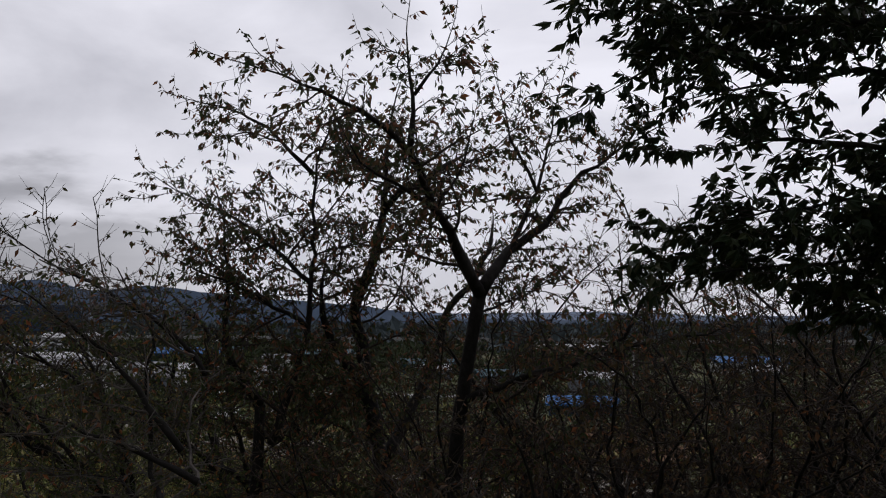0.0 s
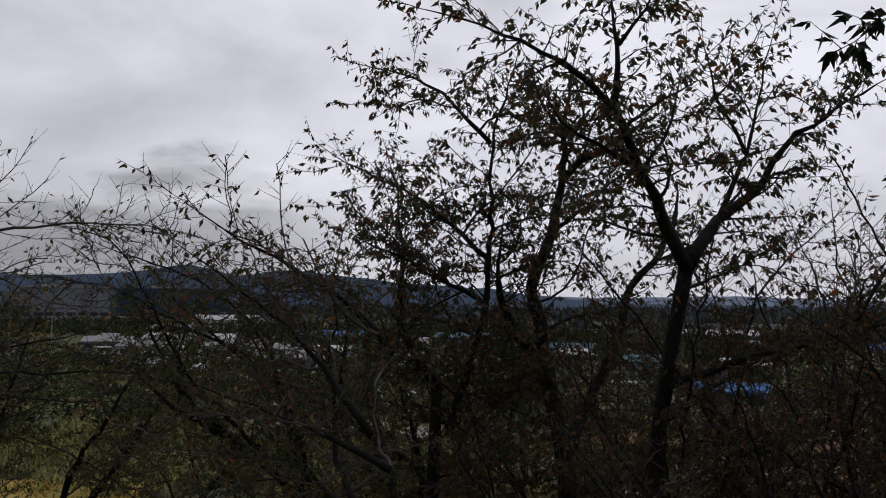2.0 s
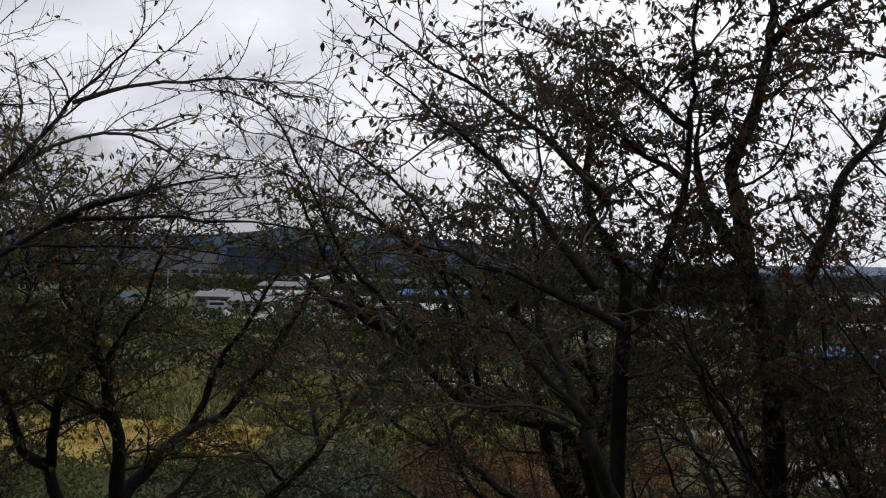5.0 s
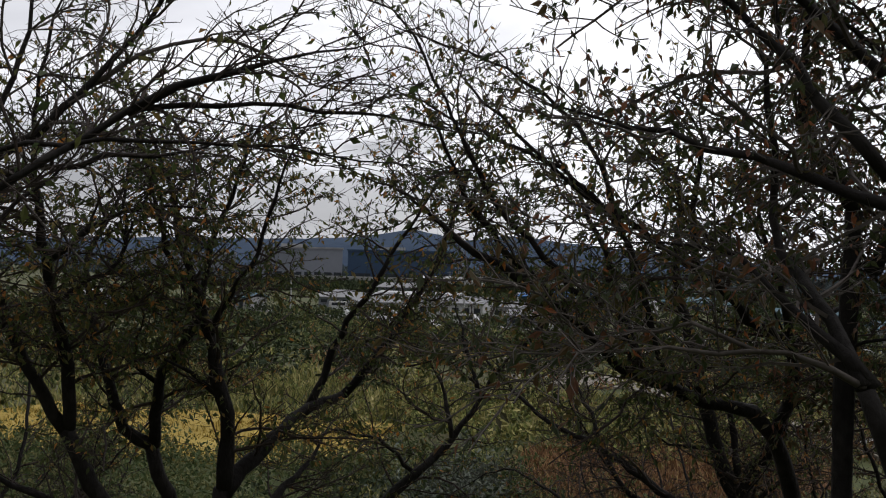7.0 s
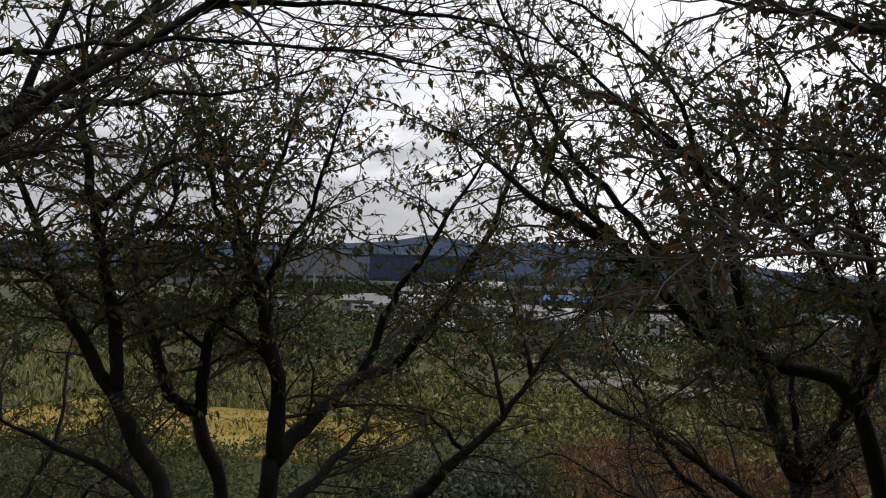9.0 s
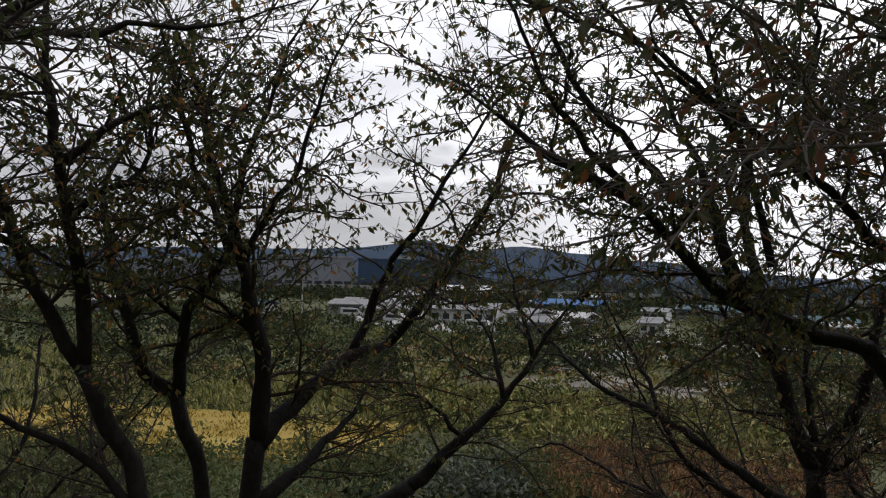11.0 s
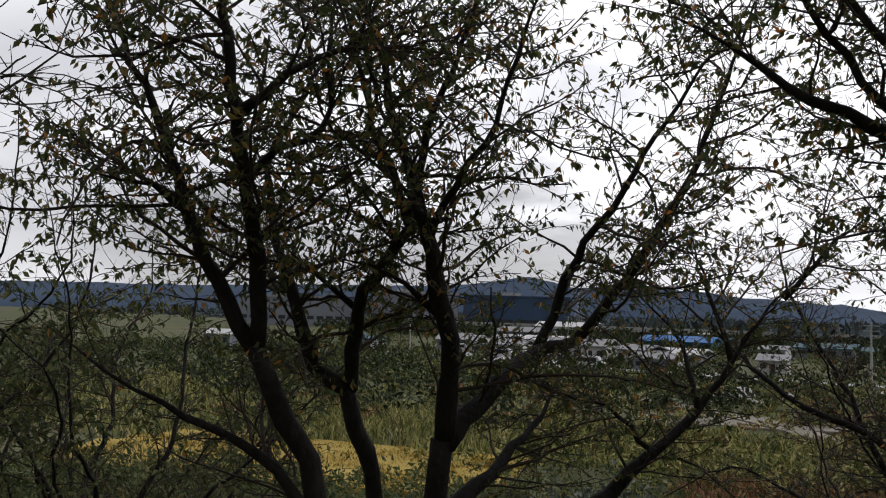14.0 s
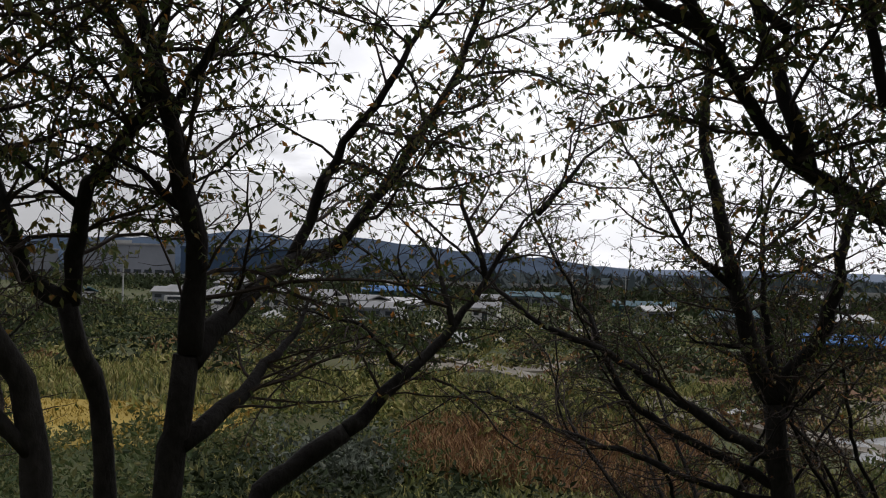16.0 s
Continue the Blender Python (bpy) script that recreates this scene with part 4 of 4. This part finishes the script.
def shed(x, y, turn, w, d, h, wall_mat, roof_mat, label, name="shed", bays=4, group="farm sheds in the valley"):
    """A gabled shed with an overhanging roof, window openings and a door."""
    w, d, h = w * 0.72, d * 0.8, h * 0.62
    t = thing(name, x, y, -8, label, "building", group, turn)
    bm = bmesh.new()
    box(bm, -w / 2, w / 2, -d / 2, d / 2, -0.3, h)
    part("wall", bm, wall_mat, t)
    bm = bmesh.new()
    rise = d * 0.12
    prof = [(-d / 2 - 0.4, h - 0.15), (0, h + rise), (d / 2 + 0.4, h - 0.15), (d / 2 + 0.4, h + 0.03), (0, h + rise + 0.2), (-d / 2 - 0.4, h + 0.03)]
    a = [bm.verts.new((-w / 2 - 0.4, p, q)) for p, q in prof]
    b = [bm.verts.new((w / 2 + 0.4, p, q)) for p, q in prof]
    bm.faces.new(a)
    bm.faces.new(list(reversed(b)))
    for i in range(6):
        bm.faces.new((a[i], b[i], b[(i + 1) % 6], a[(i + 1) % 6]))
    bmesh.ops.recalc_face_normals(bm, faces=bm.faces)
    part("roof", bm, roof_mat, t)
    for k in range(bays):
        cx = -w / 2 + w * (k + 0.5) / bays
        bm = bmesh.new()
        door = k == bays // 2
        box(bm, cx - w / bays * 0.3, cx + w / bays * 0.3, -d / 2 - 0.05, -d / 2 + 0.05, 0.0 if door else h * 0.45, h * 0.75)
        part("door" if door else "window", bm, DARK_GLASS, t)
    return t


shed(-70, 143, 8, 15, 9, 4.6, WHITE, GREY_ROOF, "white farm building with a grey roof", bays=6)
shed(-55, 150, -6, 9, 7, 3.2, PALE_CLAD, WHITE, "pale shed with a bright roof")
shed(-74, 200, 5, 20, 10, 4.4, TEAL_ROOF, BLUE_ROOF, "shed with a bright blue sheet roof", bays=5)
shed(-48, 215, 0, 16, 9, 3.6, PALE_CLAD, TEAL_ROOF, "shed with a teal sheet roof")
shed(5.1, 100.5, -8, 9, 5.5, 2.2, NAVY, BLUE_ROOF, "low store covered in bright blue sheets")
shed(-158, 318, 12, 30, 16, 6.0, WHITE, WHITE, "long white warehouse with a white roof", "warehouse", 7)
shed(-100, 190, 14, 20, 8, 3.4, GREY_ROOF, WHITE, "long shed with a bright white roof", bays=5)
shed(-91, 155, 10, 14, 8, 3.2, WHITE, GREY_ROOF, "white house with a grey roof")
shed(-108, 168, 20, 12, 8, 3.4, PALE_CLAD, GREY_ROOF, "pale grey house with a shallow roof")
shed(9, 252, 0, 26, 12, 4.0, WHITE, WHITE, "long white shed among trees", bays=6)
shed(-20, 176, 5, 14, 7, 3.2, TEAL_ROOF, TEAL_ROOF, "teal sheet-metal shed beside scrub")
shed(-125, 225, 0, 18, 10, 5.0, PALE_CLAD, GREY_ROOF, "grey workshop with a low roof", bays=5)
shed(40, 190, 0, 18, 9, 3.4, WHITE, BLUE_ROOF, "white shed with a blue roof")


hr = random.Random(8)
for k in range(24):
    hx, hy = hr.uniform(-150, 40), 112 + 210 * hr.random()
    wall, roof, words = hr.choice(((WHITE, GREY_ROOF, "small white house with a grey roof among trees"), (PALE_CLAD, WHITE, "small grey shed with a pale roof among trees"),
                                   (GREY_ROOF, TEAL_ROOF, "small grey store with a teal roof among trees"), (PALE_CLAD, GREY_ROOF, "small grey house with a dark grey roof among trees")))
    shed(hx, hy, hr.uniform(-25, 35), hr.uniform(5, 9), hr.uniform(5, 7), hr.uniform(3.0, 4.4), wall, roof, words, "small_house", 3, "small houses in the valley")


def factory(x, y, turn, w, d, h, mat, label, rows, cols):
    """A large works building with a parapet and rows of windows."""
    t = thing("factory", x, y, -8, label, "building", "works buildings across the valley", turn)
    bm = bmesh.new()
    box(bm, -w / 2, w / 2, -d / 2, d / 2, -0.5, h)
    part("wall", bm, mat, t)
    bm = bmesh.new()
    box(bm, -w / 2 - 0.4, w / 2 + 0.4, -d / 2 - 0.4, d / 2 + 0.4, h, h + 0.7)
    part("roof", bm, GREY_ROOF if mat is PALE_CLAD else NAVY, t)
    for i in range(rows):
        for k in range(cols):
            bm = bmesh.new()
            cx, cz = -w / 2 + w * (k + 0.5) / cols, h * (i + 0.42) / (rows + 0.4)
            box(bm, cx - w / cols * 0.36, cx + w / cols * 0.36, -d / 2 - 0.12, -d / 2 + 0.1, cz - 0.8, cz + 0.8)
            part("window", bm, DARK_GLASS, t)
    bm = bmesh.new()
    box(bm, -w * 0.2, w * 0.05, -d * 0.2, d * 0.2, h + 0.7, h + 2.2)
    part("roof_plant", bm, CONCRETE, t)


factory(-257, 360, 36, 38, 40, 15.5, PALE_CLAD, "pale grey factory block with a row of dark windows", 1, 9)
factory(-219, 386, 31, 46, 40, 15.0, NAVY, "dark navy factory hall", 1, 4)
factory(-307, 338, 40, 50, 40, 12.5, PALE_CLAD, "wide pale factory wing with a row of windows", 1, 12)


# ---- elevated road, pylon, poles ----
def viaduct():
    t = thing("viaduct", -60, 330, -8, "long low concrete elevated road across the valley", "bridge", turn=-4)
    bm = bmesh.new()
    box(bm, -230, 330, -5, 5, 2.6, 3.3)
    part("deck", bm, CONCRETE, t)
    for s in (-5.0, 5.0):
        bm = bmesh.new()
        box(bm, -230, 330, s - 0.15, s + 0.15, 3.3, 4.1)
        part("parapet", bm, CONCRETE, t)
    for k in range(29):
        bm = bmesh.new()
        box(bm, -220 + k * 19.0, -218.4 + k * 19.0, -2.5, 2.5, -0.4, 2.6)
        part("pier", bm, CONCRETE, t)


viaduct()


def pylon(x, y, h):
    t = thing("pylon", x, y, -8, "grey lattice electricity pylon", "pylon")
    v, f = [], []
    w = h * 0.09
    for sx in (-1, 1):
        for sy in (-1, 1):
            add_tube(v, f, [Vector((sx * w, sy * w, 0)), Vector((sx * w * 0.25, sy * w * 0.25, h * 0.7)), Vector((0, 0, h))], 0.16, 0.08, 4)
    for k in range(7):
        z0, z1 = h * 0.1 * k, h * 0.1 * (k + 1)
        a, b = w * (1 - 0.107 * k), w * (1 - 0.107 * (k + 1))
        for sy in (-1, 1):
            add_tube(v, f, [Vector((-a, sy * a, z0)), Vector((b, sy * b, z1))], 0.08, 0.08, 3)
            add_tube(v, f, [Vector((a, sy * a, z0)), Vector((-b, sy * b, z1))], 0.08, 0.08, 3)
    part("lattice", mesh_of("lattice", v, f, STEEL), STEEL, t)
    for z in (0.68, 0.8, 0.92):
        v, f = [], []
        add_tube(v, f, [Vector((-h * 0.12, 0, h * z)), Vector((0, 0, h * z + 0.5)), Vector((h * 0.12, 0, h * z))], 0.12, 0.1, 4)
        part("cross_arm", mesh_of("cross_arm", v, f, STEEL), STEEL, t)


pylon(-262, 540, 24)


def pole(x, y, h):
    t = thing("utility_pole", x, y, -8, "grey concrete utility pole beside the road", "pole", "utility poles")
    v, f = [], []
    add_tube(v, f, [Vector((0, 0, -0.3)), Vector((0, 0, h))], 0.17, 0.1, 8)
    part("mast", mesh_of("mast", v, f, CONCRETE), CONCRETE, t)
    for z in (0.86, 0.94):
        bm = bmesh.new()
        box(bm, -0.9, 0.9, -0.06, 0.06, h * z, h * z + 0.12)
        part("cross_arm", bm, STEEL, t)


for x, y in ((-24, 124), (-62, 129), (-100, 139), (12, 120), (-120, 240), (-30, 235)):
    pole(x, y, 7.5)


# ---- white sheeted heaps and vehicles ----
def heap(x, y, w, d, h, seed, label, mat=WHITE):
    """A lumpy heap under a crumpled sheet."""
    rng = random.Random(seed)
    bm = bmesh.new()
    n, rows = 14, 5
    rings = []
    for j in range(rows):
        u = j / rows
        rings.append([bm.verts.new((math.cos(6.283 * i / n) * w / 2 * (1 - u ** 2) * rng.uniform(0.8, 1.15), math.sin(6.283 * i / n) * d / 2 * (1 - u ** 2) * rng.uniform(0.8, 1.15),
                                    h * u * rng.uniform(0.8, 1.2) - 0.12)) for i in range(n)])
    top = bm.verts.new((0, 0, h))
    for j in range(rows - 1):
        for i in range(n):
            bm.faces.new((rings[j][i], rings[j][(i + 1) % n], rings[j + 1][(i + 1) % n], rings[j + 1][i]))
    for i in range(n):
        bm.faces.new((rings[-1][i], rings[-1][(i + 1) % n], top))
    me = bpy.data.meshes.new("tarpaulin_heap")
    bm.to_mesh(me)
    bm.free()
    me.materials.append(mat)
    ob = new("tarpaulin_heap", me)
    ob.matrix_world = pose(x, y, -8, 0, 0, rng.uniform(0, 180))
    tagged(ob, label, "heap", "tarpaulin heaps")


for i, (x, y, w, d, h) in enumerate(((-29, 91, 4.2, 2.4, 1.5), (-33, 93, 2.4, 2.0, 1.0), (-48, 128, 3.5, 2.2, 2.4), (-4, 55, 3.2, 1.4, 0.5), (-12, 60, 2.6, 1.2, 0.4), (1, 45, 3.4, 1.0, 0.45),
                                     (-40, 118, 3.0, 2, 1.2), (-64, 122, 4, 2.4, 1.4), (-75, 128, 5, 2.4, 1.3), (-84, 132, 4, 2, 1.5), (-52, 112, 2.4, 1.6, 0.8), (-20, 108, 3, 1.6, 0.8), (0.5, 47.5, 3.6, 1.3, 0.5), (2.2, 49.5, 2.8, 1.2, 0.4), (-9, 53, 2.4, 1.2, 0.45), (-26, 95, 2.2, 1.6, 0.9))):
    heap(x, y, w, d, h, 90 + i, "crumpled white plastic sheeting heaped on the ground")


def van(x, y, turn, mat, label):
    """A small parked van with wheels, windows and rounded cab."""
    t = thing("van", x, y, -7.95, label, "vehicle", "parked vehicles", turn)
    bm = bmesh.new()
    prof = [(-2.0, 0.3), (2.0, 0.3), (2.05, 0.95), (1.55, 1.15), (1.05, 1.85), (-1.95, 1.9), (-2.05, 1.0)]
    a = [bm.verts.new((p, -0.8, q)) for p, q in prof]
    b = [bm.verts.new((p, 0.8, q)) for p, q in prof]
    bm.faces.new(a)
    bm.faces.new(list(reversed(b)))
    for i in range(len(prof)):
        bm.faces.new((a[i], b[i], b[(i + 1) % len(prof)], a[(i + 1) % len(prof)]))
    bmesh.ops.recalc_face_normals(bm, faces=bm.faces)
    bmesh.ops.bevel(bm, geom=bm.edges[:], offset=0.07, segments=2, affect='EDGES')
    part("body", bm, mat, t)
    for s in (-0.82, 0.82):
        bm = bmesh.new()
        box(bm, -1.5, 0.95, s - 0.01, s + 0.01, 1.15, 1.65)
        part("window", bm, DARK_GLASS, t)
        for wx in (-1.25, 1.3):
            v, f = [], []
            add_tube(v, f, [Vector((wx, s - 0.1, 0.3)), Vector((wx, s + 0.1, 0.3))], 0.32, 0.32, 12)
            wheel = part("wheel", mesh_of("wheel", v, f, DARK_GLASS), DARK_GLASS, t)
            v, f = [], []
            add_tube(v, f, [Vector((wx, s - 0.115, 0.3)), Vector((wx, s + 0.115, 0.3))], 0.18, 0.18, 10)
            part("rim", mesh_of("rim", v, f, STEEL), STEEL, wheel, "grey steel rim")


for x, y, a in ((-60, 126, 10), (-97, 150, 30), (-80, 137, 5)):
    van(x, y, a, WHITE, "small white van parked by the road")


# ---- mountains closing the valley ----
def ridge(name, dist, heights, mat, label, rough, seed):
    """A mountain range: bearing in degrees and rise in degrees, over a broad foot."""
    v, f = [], []
    n = 160
    rows = 9
    a0, a1 = heights[0][0], heights[-1][0]
    for j in range(rows):
        u = j / (rows - 1)
        for i in range(n):
            a = a0 + (a1 - a0) * i / (n - 1)
            k = max(q for q in range(len(heights) - 1) if heights[q][0] <= a)
            (p, hp), (q, hq) = heights[k], heights[k + 1]
            w = (a - p) / (q - p)
            w = w * w * (3 - 2 * w)
            e = hp + (hq - hp) * w
            d = dist * (0.8 + 0.2 * u)
            spur = noise.noise(Vector((a * 0.5, u * 2.0, seed))) * (1 - abs(2 * u - 1)) * rough * 2
            top = math.tan(radians(e)) * dist + rough * 0.25 * noise.noise(Vector((a * 1.7, seed, 0))) + rough * 0.05 * noise.noise(Vector((a * 9, seed, 3)))
            d += spur * 3
            v.append(Vector((math.sin(radians(a)) * d, math.cos(radians(a)) * d, -9 + (top + 9) * u ** 0.8 + spur * 0.3)))
    f = [(j * n + i, j * n + i + 1, (j + 1) * n + i + 1, (j + 1) * n + i) for j in range(rows - 1) for i in range(n - 1)]
    tagged(new(name, mesh_of(name, v, f, mat, True)), label, "mountain", kind="structure")


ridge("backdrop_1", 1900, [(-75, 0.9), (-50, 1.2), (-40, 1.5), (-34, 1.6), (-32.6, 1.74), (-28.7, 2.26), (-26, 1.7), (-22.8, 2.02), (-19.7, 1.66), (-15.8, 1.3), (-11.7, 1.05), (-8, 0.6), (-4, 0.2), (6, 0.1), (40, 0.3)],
      HAZY_FOREST, "forested mountain ridge beyond the valley, tinted dark blue with haze", 14, 5.0)
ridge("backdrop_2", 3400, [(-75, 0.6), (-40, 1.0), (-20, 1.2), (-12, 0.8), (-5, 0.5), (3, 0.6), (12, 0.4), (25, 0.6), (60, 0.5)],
      FAR_HAZY_FOREST, "farther mountain range tinted pale blue with haze", 20, 9.0)
